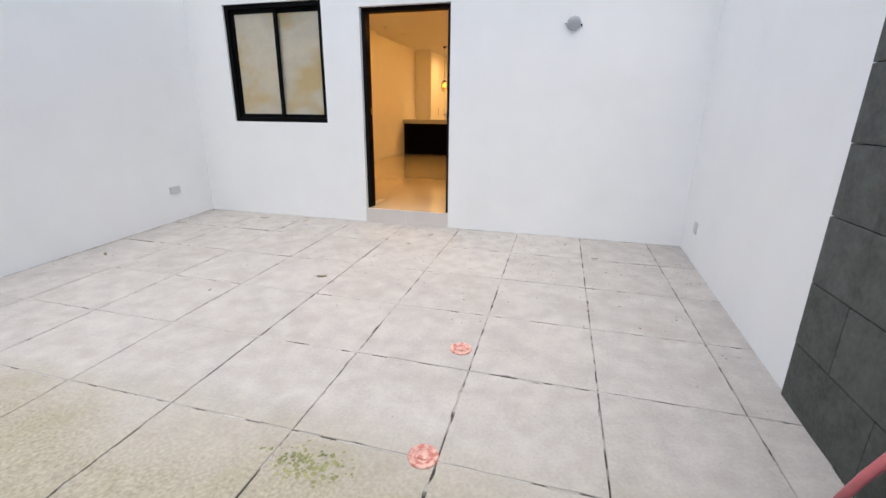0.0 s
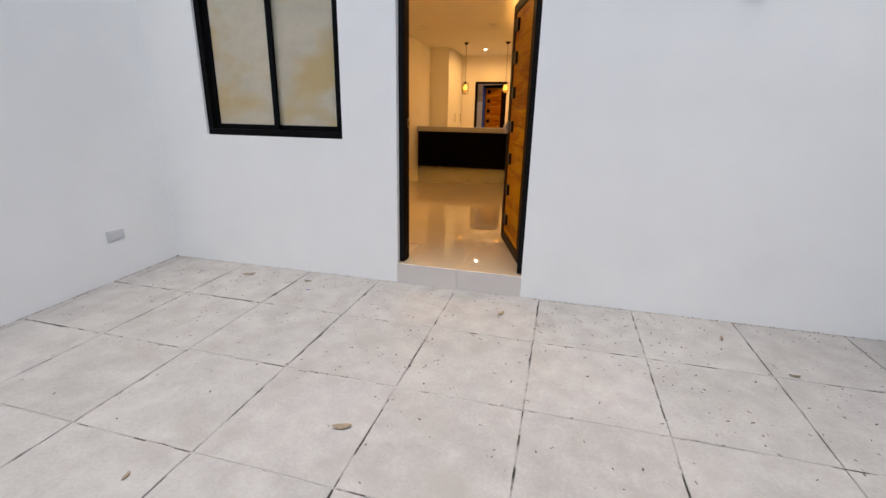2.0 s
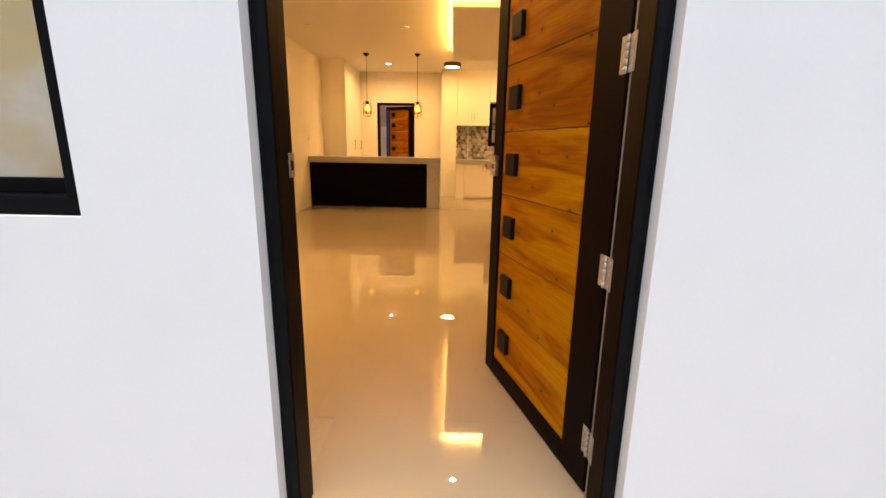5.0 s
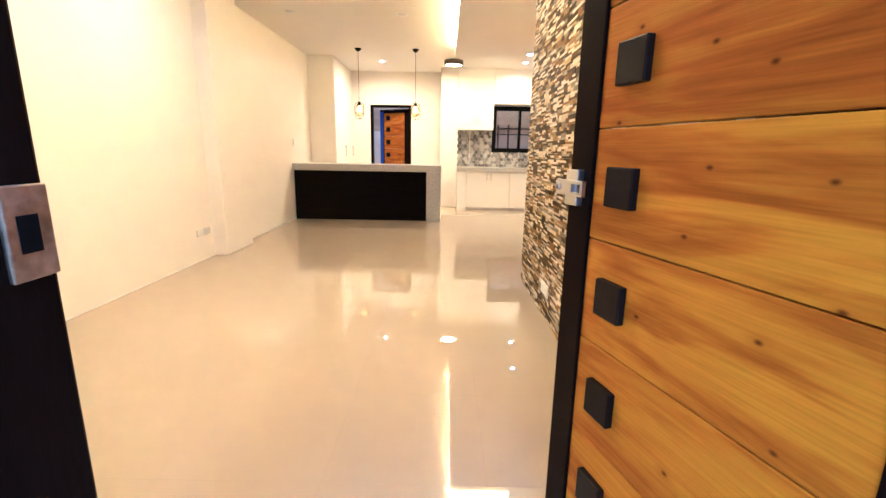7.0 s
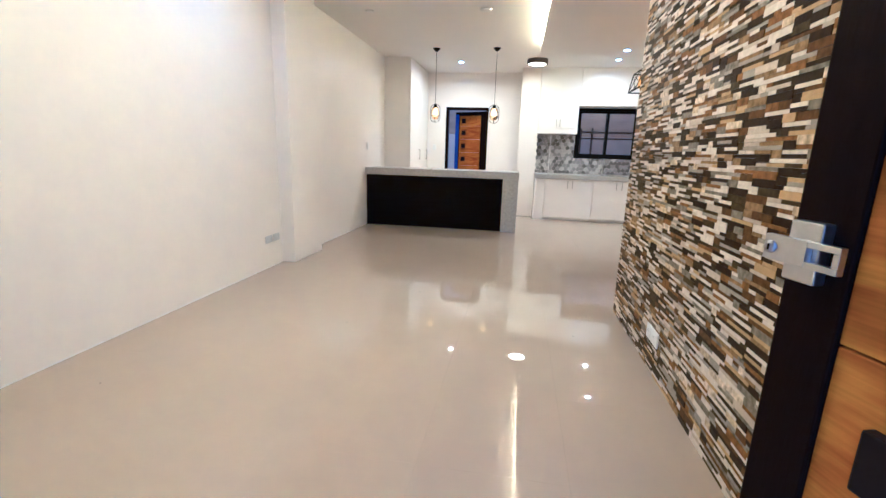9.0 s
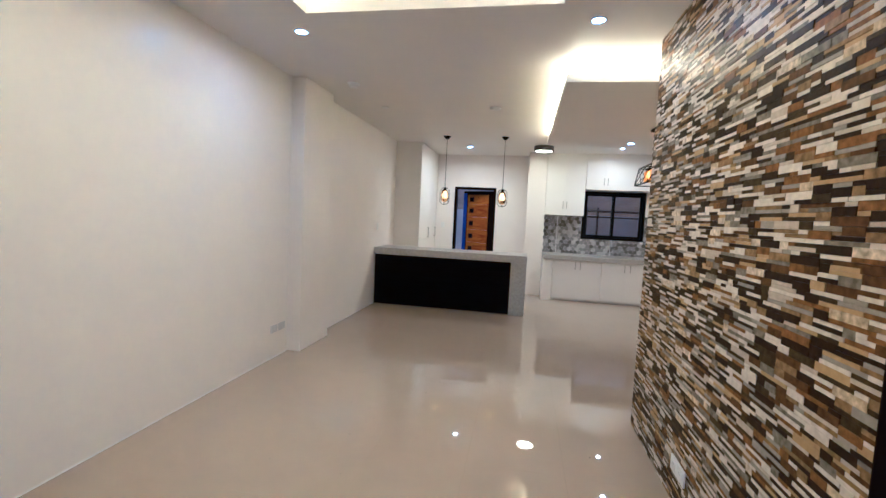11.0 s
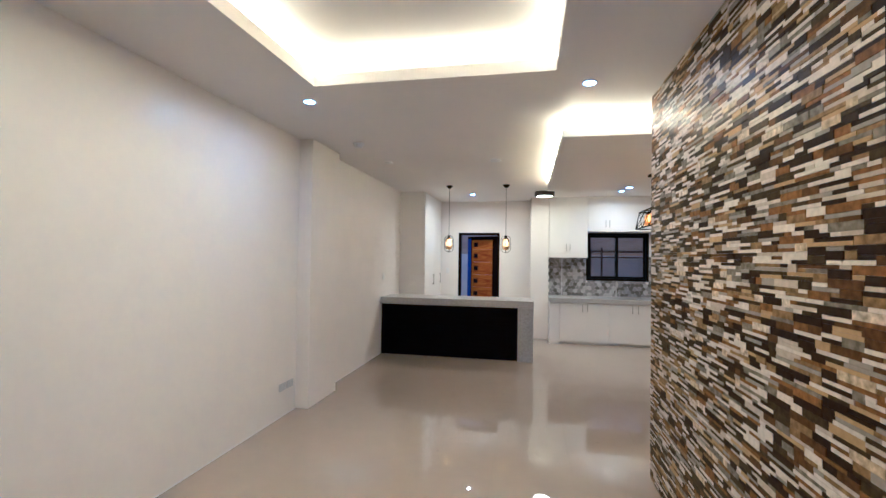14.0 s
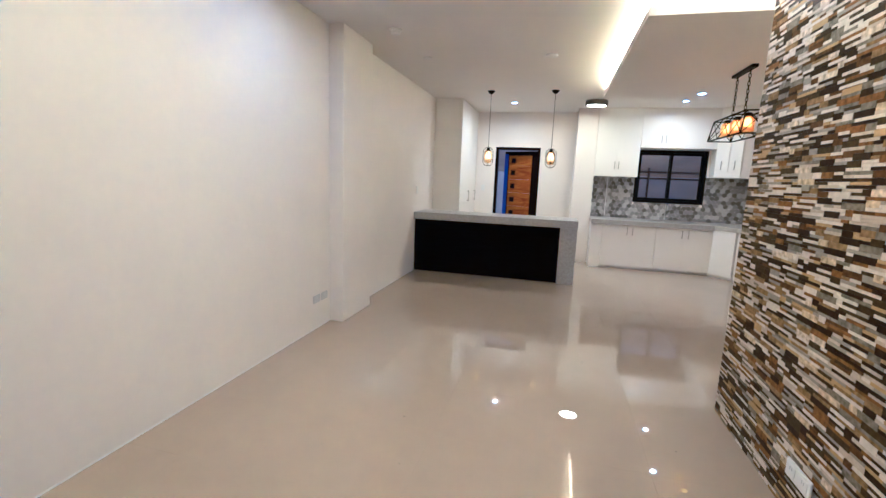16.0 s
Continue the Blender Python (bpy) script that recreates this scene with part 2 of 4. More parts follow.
def plank_wood():
    """Amber plank wood: broad golden and red-brown bands along the board, fine grain, small dark knots."""
    m = material("amber_wood_plank", (0.50, 0.20, 0.035), 0.5, vary=0.0, bump=0.0, spec=0.05)
    n, l = m.node_tree.nodes, m.node_tree.links
    b = n["Principled BSDF"]
    co = n.new("ShaderNodeTexCoord")
    info = n.new("ShaderNodeObjectInfo")
    off = n.new("ShaderNodeVectorMath")
    off.operation = "SCALE"
    off.inputs[0].default_value = (7, 3, 11)
    l.new(info.outputs["Random"], off.inputs["Scale"])
    shift = n.new("ShaderNodeVectorMath")
    l.new(co.outputs["Object"], shift.inputs[0])
    l.new(off.outputs[0], shift.inputs[1])

    def grain(stretch, scale, detail, distortion):
        mp = n.new("ShaderNodeMapping")
        mp.inputs["Scale"].default_value = stretch
        l.new(shift.outputs[0], mp.inputs["Vector"])
        t = n.new("ShaderNodeTexNoise")
        t.inputs["Scale"].default_value, t.inputs["Detail"].default_value, t.inputs["Distortion"].default_value = scale, detail, distortion
        l.new(mp.outputs[0], t.inputs["Vector"])
        return t.outputs[0]

    def ranged(sock, *v):
        r = n.new("ShaderNodeMapRange")
        for k, x in zip(("From Min", "From Max", "To Min", "To Max"), v):
            r.inputs[k].default_value = x
        l.new(sock, r.inputs["Value"])
        return r.outputs[0]

    def scaled(a, f):
        v = n.new("ShaderNodeVectorMath")
        v.operation = "SCALE"
        l.new(a, v.inputs[0])
        l.new(f, v.inputs["Scale"])
        return v.outputs[0]

    bands = grain((0.8, 1, 4.0), 1.7, 4.0, 1.4)
    flame = grain((1.6, 1, 20), 1.6, 5.0, 0.9)
    fine = grain((3, 1, 120), 1.5, 3.0, 0.0)
    ramp = n.new("ShaderNodeValToRGB")
    e = ramp.color_ramp.elements
    e[0].position, e[0].color = 0.32, (0.2635, 0.0748, 0.0007, 1)
    e[1].position, e[1].color = 0.62, (0.476, 0.2082, 0.0008, 1)
    e.new(0.43).color = (0.3655, 0.1232, 0.0007, 1)
    e.new(0.50).color = (0.4335, 0.17, 0.0007, 1)
    both = n.new("ShaderNodeMath")
    both.operation = "MULTIPLY_ADD"
    both.inputs[1].default_value = 0.22
    l.new(flame, both.inputs[0])
    l.new(ranged(bands, 0.0, 1.0, -0.11, 0.89), both.inputs[2])
    l.new(both.outputs[0], ramp.inputs[0])
    col = scaled(ramp.outputs[0], ranged(fine, 0.3, 0.7, 0.86, 1.12))
    knots = n.new("ShaderNodeTexVoronoi")
    knots.inputs["Scale"].default_value = 3.6
    mp2 = n.new("ShaderNodeMapping")
    mp2.inputs["Scale"].default_value, mp2.inputs["Rotation"].default_value = (1.0, 0.3, 1.6), (math.pi / 2, 0, 0)
    knots.voronoi_dimensions = "2D"
    l.new(shift.outputs[0], mp2.inputs["Vector"])
    l.new(mp2.outputs[0], knots.inputs["Vector"])
    for rng, dark in (((0.02, 0.13, 0.35, 0.0), (0.25, 0.066, 0.001, 1)), ((0.010, 0.040, 0.85, 0.0), (0.06, 0.014, 0.003, 1))):
        mix = n.new("ShaderNodeMix")
        mix.data_type = "RGBA"
        l.new(ranged(knots.outputs["Distance"], *rng), mix.inputs["Factor"])
        l.new(col, mix.inputs["A"])
        mix.inputs["B"].default_value = dark
        col = mix.outputs["Result"]
    hsv = n.new("ShaderNodeHueSaturation")
    l.new(ranged(info.outputs["Random"], 0.0, 1.0, 0.74, 1.05), hsv.inputs["Value"])
    l.new(ranged(info.outputs["Random"], 0.0, 1.0, 0.492, 0.503), hsv.inputs["Hue"])
    l.new(col, hsv.inputs["Color"])
    l.new(hsv.outputs[0], b.inputs["Base Color"])
    bp = n.new("ShaderNodeBump")
    bp.inputs["Strength"].default_value, bp.inputs["Distance"].default_value = 0.12, 0.001
    l.new(flame, bp.inputs["Height"])
    l.new(bp.outputs[0], b.inputs["Normal"])
    return m


PLANK = plank_wood()


def island_ramp(name, stops, rough, per_object, spots=0.25, bump=0.4, grain=55.0):
    """Colour picked at random for each piece from a stepped ramp, with grain."""
    m = material(name, (0.5, 0.5, 0.5), rough, vary=0.0, bump=bump, fine=grain)
    n, l = m.node_tree.nodes, m.node_tree.links
    b = n["Principled BSDF"]
    ramp = n.new("ShaderNodeValToRGB")
    ramp.color_ramp.interpolation = "CONSTANT"
    e = ramp.color_ramp.elements
    e[0].position, e[0].color = stops[0][0], (*stops[0][1], 1)
    e[1].position, e[1].color = stops[1][0], (*stops[1][1], 1)
    for p, c in stops[2:]:
        e.new(p).color = (*c, 1)
    if per_object:
        l.new(n.new("ShaderNodeObjectInfo").outputs["Random"], ramp.inputs[0])
    else:
        l.new(n.new("ShaderNodeNewGeometry").outputs["Random Per Island"], ramp.inputs[0])
    t = n.new("ShaderNodeTexNoise")
    t.inputs["Scale"].default_value, t.inputs["Detail"].default_value = 38.0, 6.0
    geo = n.new("ShaderNodeNewGeometry")
    l.new(geo.outputs["Position"], t.inputs["Vector"])
    r = n.new("ShaderNodeMapRange")
    for k, v in zip(("From Min", "From Max", "To Min", "To Max"), (0.3, 0.7, 1 - spots, 1 + spots)):
        r.inputs[k].default_value = v
    l.new(t.outputs[0], r.inputs["Value"])
    sc = n.new("ShaderNodeVectorMath")
    sc.operation = "SCALE"
    l.new(ramp.outputs[0], sc.inputs[0])
    l.new(r.outputs[0], sc.inputs["Scale"])
    l.new(sc.outputs[0], b.inputs["Base Color"])
    return m


PALE = [(0.0, (0.65, 0.57, 0.43)), (0.48, (0.50, 0.42, 0.29)), (0.66, (0.31, 0.275, 0.20)), (0.86, (0.42, 0.29, 0.10))]
DEEP = [(0.0, (0.023, 0.012, 0.003)), (0.34, (0.048, 0.030, 0.007)), (0.50, (0.18, 0.088, 0.010)), (0.64, (0.088, 0.042, 0.006)), (0.76, (0.19, 0.165, 0.107)), (0.88, (0.23, 0.15, 0.045))]
PITTED = [(0.0, (0.58, 0.48, 0.31)), (0.5, (0.52, 0.41, 0.22))]
STRIPM = [island_ramp(k + "_stone_strip", c, 0.42, True, spots=v) for k, c, v in (("pale", PALE, 0.12), ("dark", DEEP, 0.42), ("pitted", PITTED, 0.5))]
STRIPJ = [island_ramp(k + "_stone_strips", c, 0.42, False, spots=v) for k, c, v in (("pale", PALE, 0.12), ("dark", DEEP, 0.42), ("pitted", PITTED, 0.5))]
for stone in STRIPM + STRIPJ:
    stone.node_tree.nodes["Principled BSDF"].inputs["Specular IOR Level"].default_value = 0.06
HEXM = [material("hexagon_tile_" + k, c, 0.3, vary=0.10, scale=20, fine=90, bump=0.05, spec=0.3) for k, c in (("dark", (0.125, 0.12, 0.12)), ("middle", (0.27, 0.26, 0.255)), ("light", (0.47, 0.455, 0.435)))]


# ---- mesh helpers ----
def box(bm, a, b, bevel=0.0):
    """A box between two corners, with bevelled edges, added to bm."""
    m = Matrix.Translation([(p + q) / 2 for p, q in zip(a, b)]) @ Matrix.Diagonal([abs(q - p) for p, q in zip(a, b)] + [1])
    vs = bmesh.ops.create_cube(bm, size=1, matrix=m)["verts"]
    if bevel:
        es = list({e for v in vs for e in v.link_edges})
        bmesh.ops.bevel(bm, geom=es, offset=bevel, segments=2, profile=0.5, affect="EDGES")
    return bm


def boxes(*list_of, bevel=0.0):
    bm = bmesh.new()
    for a, b in list_of:
        box(bm, a, b, bevel)
    return bm


def lathe(profile, steps=32, bm=None, m=None):
    """A turned shape round z from (radius, height) pairs."""
    bm = bm or bmesh.new()
    m = m or Matrix()
    rings = []
    for r, z in profile:
        rings.append([bm.verts.new(m @ Vector((max(r, 1e-4) * math.cos(2 * math.pi * i / steps), max(r, 1e-4) * math.sin(2 * math.pi * i / steps), z))) for i in range(steps)])
    for a, b in zip(rings, rings[1:]):
        for i in range(steps):
            f = bm.faces.new((a[i], a[(i + 1) % steps], b[(i + 1) % steps], b[i]))
            f.smooth = True
    bmesh.ops.recalc_face_normals(bm, faces=bm.faces)
    return bm


def tube(points, r, steps=8, bm=None, closed=False):
    """A round bar along a line of points."""
    bm = bm or bmesh.new()
    pts = [Vector(p) for p in points]
    n = len(pts)
    rings = []
    up = None
    for i, p in enumerate(pts):
        d = (pts[(i + 1) % n] - pts[i - 1]) if closed else (pts[min(i + 1, n - 1)] - pts[max(i - 1, 0)])
        d.normalize()
        if up is None:
            up = d.orthogonal().normalized()
        up = (up - d * up.dot(d)).normalized()
        side = d.cross(up)
        rings.append([bm.verts.new(p + r * (math.cos(a) * up + math.sin(a) * side)) for a in (2 * math.pi * k / steps for k in range(steps))])
    pairs = list(zip(rings, rings[1:])) + ([(rings[-1], rings[0])] if closed else [])
    for a, b in pairs:
        for k in range(steps):
            bm.faces.new((a[k], a[(k + 1) % steps], b[(k + 1) % steps], b[k])).smooth = True
    if not closed:
        bm.faces.new(rings[0][::-1]), bm.faces.new(rings[-1])
    bmesh.ops.recalc_face_normals(bm, faces=bm.faces)
    return bm


def prism(points, z0, z1):
    bm = bmesh.new()
    lo = [bm.verts.new((x, y, z0)) for x, y in points]
    hi = [bm.verts.new((x, y, z1)) for x, y in points]
    bm.faces.new(lo[::-1]), bm.faces.new(hi)
    for i in range(len(points)):
        j = (i + 1) % len(points)
        bm.faces.new((lo[i], lo[j], hi[j], hi[i]))
    bmesh.ops.recalc_face_normals(bm, faces=bm.faces)
    return bm


def mesh(name, bm, mat):
    data = bpy.data.meshes.new(name)
    bm.to_mesh(data)
    bm.free()
    data.materials.append(mat)
    return data


def part(name, bm, mat, parent, label=""):
    ob = new(name, mesh(name, bm, mat))
    ob.parent = parent
    return tagged(ob, label)


def thing(name, m, label, category, group="", kind=""):
    ob = new(name)
    ob.matrix_world = m
    ob.empty_display_size = 0.1
    return tagged(ob, label, category, group, kind)


def solid(name, bm, mat, m, label, category, group="", kind=""):
    ob = new(name, mesh(name, bm, mat))
    ob.matrix_world = m
    return tagged(ob, label, category, group, kind)


def setting(name, bm, mat, label, category="wall"):
    return solid(name, bm, mat, Matrix(), label, category, kind="structure")


# ---- house shell ----
HX0, HX1, HZ = -2.45, 3.66, 3.45
WX0, WX1, WZ0, WZ1 = -1.726, -0.448, 1.148, 2.44   # front window
setting("wall_front", boxes(((HX0, 0, -0.3), (WX0, FAC, HZ)), ((WX0, 0, -0.3), (WX1, FAC, WZ0)), ((WX0, 0, WZ1), (WX1, FAC, HZ)),
        ((WX1, 0, -0.3), (DX0, FAC, HZ)), ((DX0, 0.0, DZ), (DX1, FAC, HZ)), ((DX1, 0, -0.3), (HX1, FAC, HZ))), OUTW, "smooth white-painted front wall of the house")
setting("wall_left", boxes(((HX0, FAC, 0), (XL, YB + 0.2, HZ))), WHITE, "glossy off-white painted side wall")
setting("pillar", boxes(((XL - 0.01, 4.62, F), (-2.10, 5.29, C)), bevel=0.004), WHITE, "white-painted structural pillar against the side wall", "pillar")
setting("wall_right", boxes(((XR, YS, 0), (HX1, YK + 0.2, HZ))), WHITE, "white-painted wall beside the dining area")
setting("wall_partition", boxes(((XS + 0.012, FAC, 0), (XS + 0.16, YS, C)), ((XS + 0.16, YS - 0.15, 0), (HX1, YS, C))), WHITE, "partition wall that carries the stone cladding")
BDX0, BDX1, BDZ = -1.36, -0.455, 2.345
setting("wall_back", boxes(((XL, YB, 0), (BDX0, YB + 0.2, HZ)), ((BDX0, YB, BDZ), (BDX1, YB + 0.2, HZ)), ((BDX1, YB, 0), (0.21, YB + 0.2, HZ))), WHITE, "white-painted back wall")
setting("column", boxes(((0.21, 9.40, F), (0.57, YB + 0.2, C)), bevel=0.004), WHITE, "white-painted column beside the kitchen", "pillar")
KX0, KX1, KZ0, KZ1 = 1.33, 2.53, 1.36, 2.33
setting("wall_kitchen", boxes(((0.57, YK, 0), (KX0, YK + 0.2, HZ)), ((KX0, YK, 0), (KX1, YK + 0.2, KZ0)), ((KX0, YK, KZ1), (KX1, YK + 0.2, HZ)), ((KX1, YK, 0), (XR, YK + 0.2, HZ))), WHITE, "white-painted kitchen wall")

# ceiling with a raised tray
x0, y0, x1, y1 = COVE
T = 0.025
bm = boxes(((XL, FAC, C), (x0, YB, C + T)), ((x1, FAC, C), (XR, YB, C + T)), ((x0, FAC, C), (x1, y0, C + T)), ((x0, y1, C), (x1, YB, C + T)))
for a, b in (((x0 - 0.015, y0 - 0.015, C + T), (x0, y1 + 0.015, C + 0.088)), ((x1, y0 - 0.015, C + T), (x1 + 0.015, y1 + 0.015, C + 0.088)),
             ((x0, y0 - 0.015, C + T), (x1, y0, C + 0.088)), ((x0, y1, C + T), (x1, y1 + 0.015, C + 0.088))):
    box(bm, a, b)
o = 0.22
box(bm, (x0 - o, y0 - o, C + 0.20), (x1 + o, y1 + o, C + 0.24))
for a, b in (((x0 - o - 0.03, y0 - o, C + T), (x0 - o, y1 + o, C + 0.2)), ((x1 + o, y0 - o, C + T), (x1 + o + 0.03, y1 + o, C + 0.2)),
             ((x0 - o, y0 - o - 0.03, C + T), (x1 + o, y0 - o, C + 0.2)), ((x0 - o, y1 + o, C + T), (x1 + o, y1 + o + 0.03, C + 0.2))):
    box(bm, a, b)
setting("ceiling", bm, CEIL, "white ceiling with a raised, cove-lit tray", "ceiling")
x0, y0, x1, y1 = DROP
ZD = 2.875
setting("ceiling_lowered", boxes(((x0, y0, ZD), (x1, y1, ZD + 0.02)), ((x0, y0, ZD + 0.02), (x0 + 0.015, y1, ZD + 0.07)), ((x0 + 0.015, y0, ZD + 0.02), (x1, y0 + 0.015, ZD + 0.07)), ((x0 + 0.3, y0 + 0.3, ZD + 0.02), (x1, y1, C))), CEIL,
        "lowered white ceiling panel with hidden edge lighting over the dining area", "ceiling")
setting("roof", boxes(((HX0, 0, HZ), (HX1, YB + 0.2, HZ + 0.15))), CEIL, "flat concrete roof slab", "roof")

# indoor floor bed
floor = setting("floor", boxes(((XL, 0.002, -0.3), (XR, YB + 0.2, F - 0.004))), GROUT, "polished cream porcelain tile floor", "floor")

setting("floor_bead", boxes(((XL, FAC, F), (XL + 0.006, 4.62, F + 0.007)), ((XL, 5.29, F), (XL + 0.006, 7.3, F + 0.007)), bevel=0.001), PLASTIC, "thin white sealant bead along the wall base", "trim")

# carport
gy = lambda y: SLOPE * y
bm = bmesh.new()
for quad in (((-400, -400, gy(-9) - 0.02), (400, -400, gy(-9) - 0.02), (400, -9, gy(-9) - 0.02), (-400, -9, gy(-9) - 0.02)), ((-400, -9, gy(-9) - 0.02), (400, -9, gy(-9) - 0.02), (400, 0, -0.02), (-400, 0, -0.02)), ((-400, 0, -0.02), (400, 0, -0.02), (400, 400, -0.02), (-400, 400, -0.02))):
    bm.faces.new([bm.verts.new(p) for p in quad])
setting("ground", bm, GROUND, "dark soil and sand under the paving joints", "ground")
carport = tagged(new("pavement"), "pale worn concrete slab paving of the carport", "pavement", kind="structure")
setting("wall_carport_left", boxes(((CLX - 0.2, -7.5, -0.6), (CLX, 0.0, 3.4))), OUTW, "white-painted carport side wall")
setting("wall_carport_right", boxes(((CRX, -2.40, -0.6), (CRX + 0.2, 0.0, 3.4)), ((CRX + 0.02, -7.5, -0.6), (CRX + 0.2, -2.40, 3.4))), OUTW, "white-painted carport side wall")

# back yard
# roof out of view, added to cut the blue daylight reaching the kitchen
setting("roof_yard", boxes(((-0.95, YB + 0.2, 2.95), (4.0, 12.30, 3.05)), ((-2.9, YB + 0.2, 2.95), (-1.75, 12.8, 3.05))), TANW, "unseen board roof added to keep daylight out of the back yard", "roof")
# side walls out of view, added to close the yard under that roof
setting("wall_yard_side", boxes(((-2.9, YB + 0.2, -0.3), (-2.7, 12.6, 2.95)), ((3.8, YB + 0.2, -0.3), (4.0, 12.6, 2.95))), YARD, "unseen pale rendered side walls added to close off the back yard")
setting("wall_yard", boxes(((-6, 12.6, -0.3), (7, 12.8, 1.90))), YARD, "pale rendered back yard wall")
setting("yard_floor", boxes(((-6, YB + 0.2, -0.3), (7, 12.6, 0.05))), YARD, "bare concrete back yard floor", "floor")


# ---- openings ----
def window(name, x0, x1, z0, z1, y, pane_mat, label, lining=None):
    """A two-panel sliding window in a black metal frame, in a wall along x whose face is at y."""
    w = thing(name, pose((x0 + x1) / 2, y, z0), label, "window", kind="structure")
    hw, h, f = (x1 - x0) / 2, z1 - z0, 0.05
    part("window_frame", boxes(((-hw, -0.012, 0), (hw, 0.10, f)), ((-hw, -0.012, h - f), (hw, 0.10, h)), ((-hw, -0.012, f), (-hw + f, 0.10, h - f)), ((hw - f, -0.012, f), (hw, 0.10, h - f)), bevel=0.004), BLACK, w, "black metal frame")
    for i, (a, b, d) in enumerate(((-hw + f, 0.03, 0.025), (-0.03, hw - f, 0.055))):
        s = 0.042
        sash = part("sash", boxes(((a, d, f), (b, d + 0.028, f + s)), ((a, d, h - f - s), (b, d + 0.028, h - f)), ((a, d, f + s), (a + s, d + 0.028, h - f - s)), ((b - s, d, f + s), (b, d + 0.028, h - f - s)), bevel=0.003), BLACK, w)
        pane = part("pane", boxes(((a + s, d + 0.011, f + s), (b - s, d + 0.016, h - f - s))), pane_mat, sash)
        pane.visible_shadow = lining is not None
        if lining:
            part("lining", boxes(((a + s, d + 0.017, f + s), (b - s, d + 0.020, h - f - s))), lining, sash, "water-stained tan paper behind the glass")
    return w


window("window_1", WX0, WX1, WZ0, WZ1, 0.035, GLASS, "black-framed sliding window with stained paper behind its panes", PAPER)
window("window_2", KX0, KX1, KZ0, KZ1, YK, GLASS, "black-framed sliding kitchen window above the counter")


def door_frame(name, x0, x1, z0, z1, y0, y1, w, label):
    d = thing(name, pose((x0 + x1) / 2, y0, z0), label, "door frame", kind="structure")
    hw, h, t = (x1 - x0) / 2, z1 - z0, y1 - y0
    part("jamb", boxes(((-hw, 0, 0), (-hw + w, t, h - w)), bevel=0.004), DARKW, d)
    part("jamb", boxes(((hw - w, 0, 0), (hw, t, h - w)), bevel=0.004), DARKW, d)
    part("head", boxes(((-hw, 0, h - w), (hw, t, h)), bevel=0.004), DARKW, d)
    return d


fd = door_frame("door_frame_1", DX0, DX1, F, DZ, 0.055, 0.173, 0.042, "dark-stained wooden frame of the front door")
HW = (DX1 - DX0) / 2
for q in (-1, 1):
    part("face_board", boxes(((q * (HW - 0.001), -0.006, 0.0), (q * (HW - 0.019), 0.001, 2.13)), bevel=0.001), FACEW, fd, "black-painted front face of the jamb")
    pts = [(q * (HW - 0.0195), -0.010), (q * (HW - 0.041), 0.002), (q * (HW - 0.0195), 0.002)]
    part("moulding", prism(pts[::-q], 0.0, 2.13), FACEW, fd, "black-painted sloping bead")
# grey strip stands in for the slit of light between leaf and jamb
part("weather_strip", boxes(((HW - 0.041, 0.1182, 0.0), (HW - 0.030, 0.132, 2.12)), bevel=0.001), GAPGREY, fd, "grey strip standing in for light through the hinge gap")
strike = part("strike_plate", boxes(((-HW + 0.0415, 0.079, 1.08), (-HW + 0.046, 0.116, 1.148)), bevel=0.0015), BRONZE, fd, "worn brass strike plate")
part("latch_hole", boxes(((-HW + 0.044, 0.088, 1.10), (-HW + 0.0468, 0.104, 1.127))), BLACK, strike)
for hz in (0.20, 0.80, 1.42, 1.95):
    jl = part("hinge_leaf", boxes(((HW - 0.0445, 0.100, hz - 0.044), (HW - 0.0405, 0.137, hz + 0.056)), bevel=0.0008), NICKEL, fd, "steel hinge leaf on the jamb")
    for dz in (-0.03, 0.006, 0.042):
        part("screw", lathe([(0.0, 0.002), (0.004, 0.0015), (0.005, 0.0)], 10, m=Matrix.Translation((HW - 0.0445, 0.113, hz + dz)) @ Matrix.Rotation(-math.pi / 2, 4, "Y")), STEEL, jl)

DOOR_W, DOOR_H = 0.960, 2.12


def plank_door(name, m, label, width=DOOR_W, height=DOOR_H, free=None):
    """A door leaf: hinge side at x = 0, free side at x = -width; the face with blocks looks along -y."""
    d = thing(name, m, label, "door")
    t = 0.04
    hs, fs, r = 0.158 * width / DOOR_W, 0.104, 0.087
    part("stile", boxes(((-hs, 0, 0), (0, t, height)), bevel=0.004), DARKW, d)
    part("stile", boxes(((-width, 0, 0), (-width + fs, t, height)), bevel=0.004), DARKW, d)
    # blue sheet stands in for the sky-blue daylight between jamb and leaf
    if free:
        part("protective_film", boxes(((-width - 0.002, -0.002, 0.02), (-width + 0.088, t + 0.002, height - 0.05))), free, d, "blue sheet standing in for daylight beside the leaf")
    part("rail", boxes(((-width + fs, 0, 0), (-hs, t, r)), bevel=0.004), DARKW, d)
    part("rail", boxes(((-width + fs, 0, height - 0.08), (-hs, t, height)), bevel=0.004), DARKW, d)
    z = r
    plank = None
    step = 0.287
    while z < height - 0.09:
        top = min(z + step, height - 0.08)
        pl = part("plank", boxes(((-width + fs, 0.008, 0.0015), (-hs, t - 0.006, top - z - 0.0015)), bevel=0.003), PLANK, d)
        pl.location.z = z
        if top - z > 0.2:
            zc = (z + top) / 2
            part("block", boxes(((-width + fs + 0.071, -0.012, zc - 0.049), (-width + fs + 0.170, 0.012, zc + 0.049)), bevel=0.004), BLOCK, d, "dark square wooden block")
        z = top
    return d


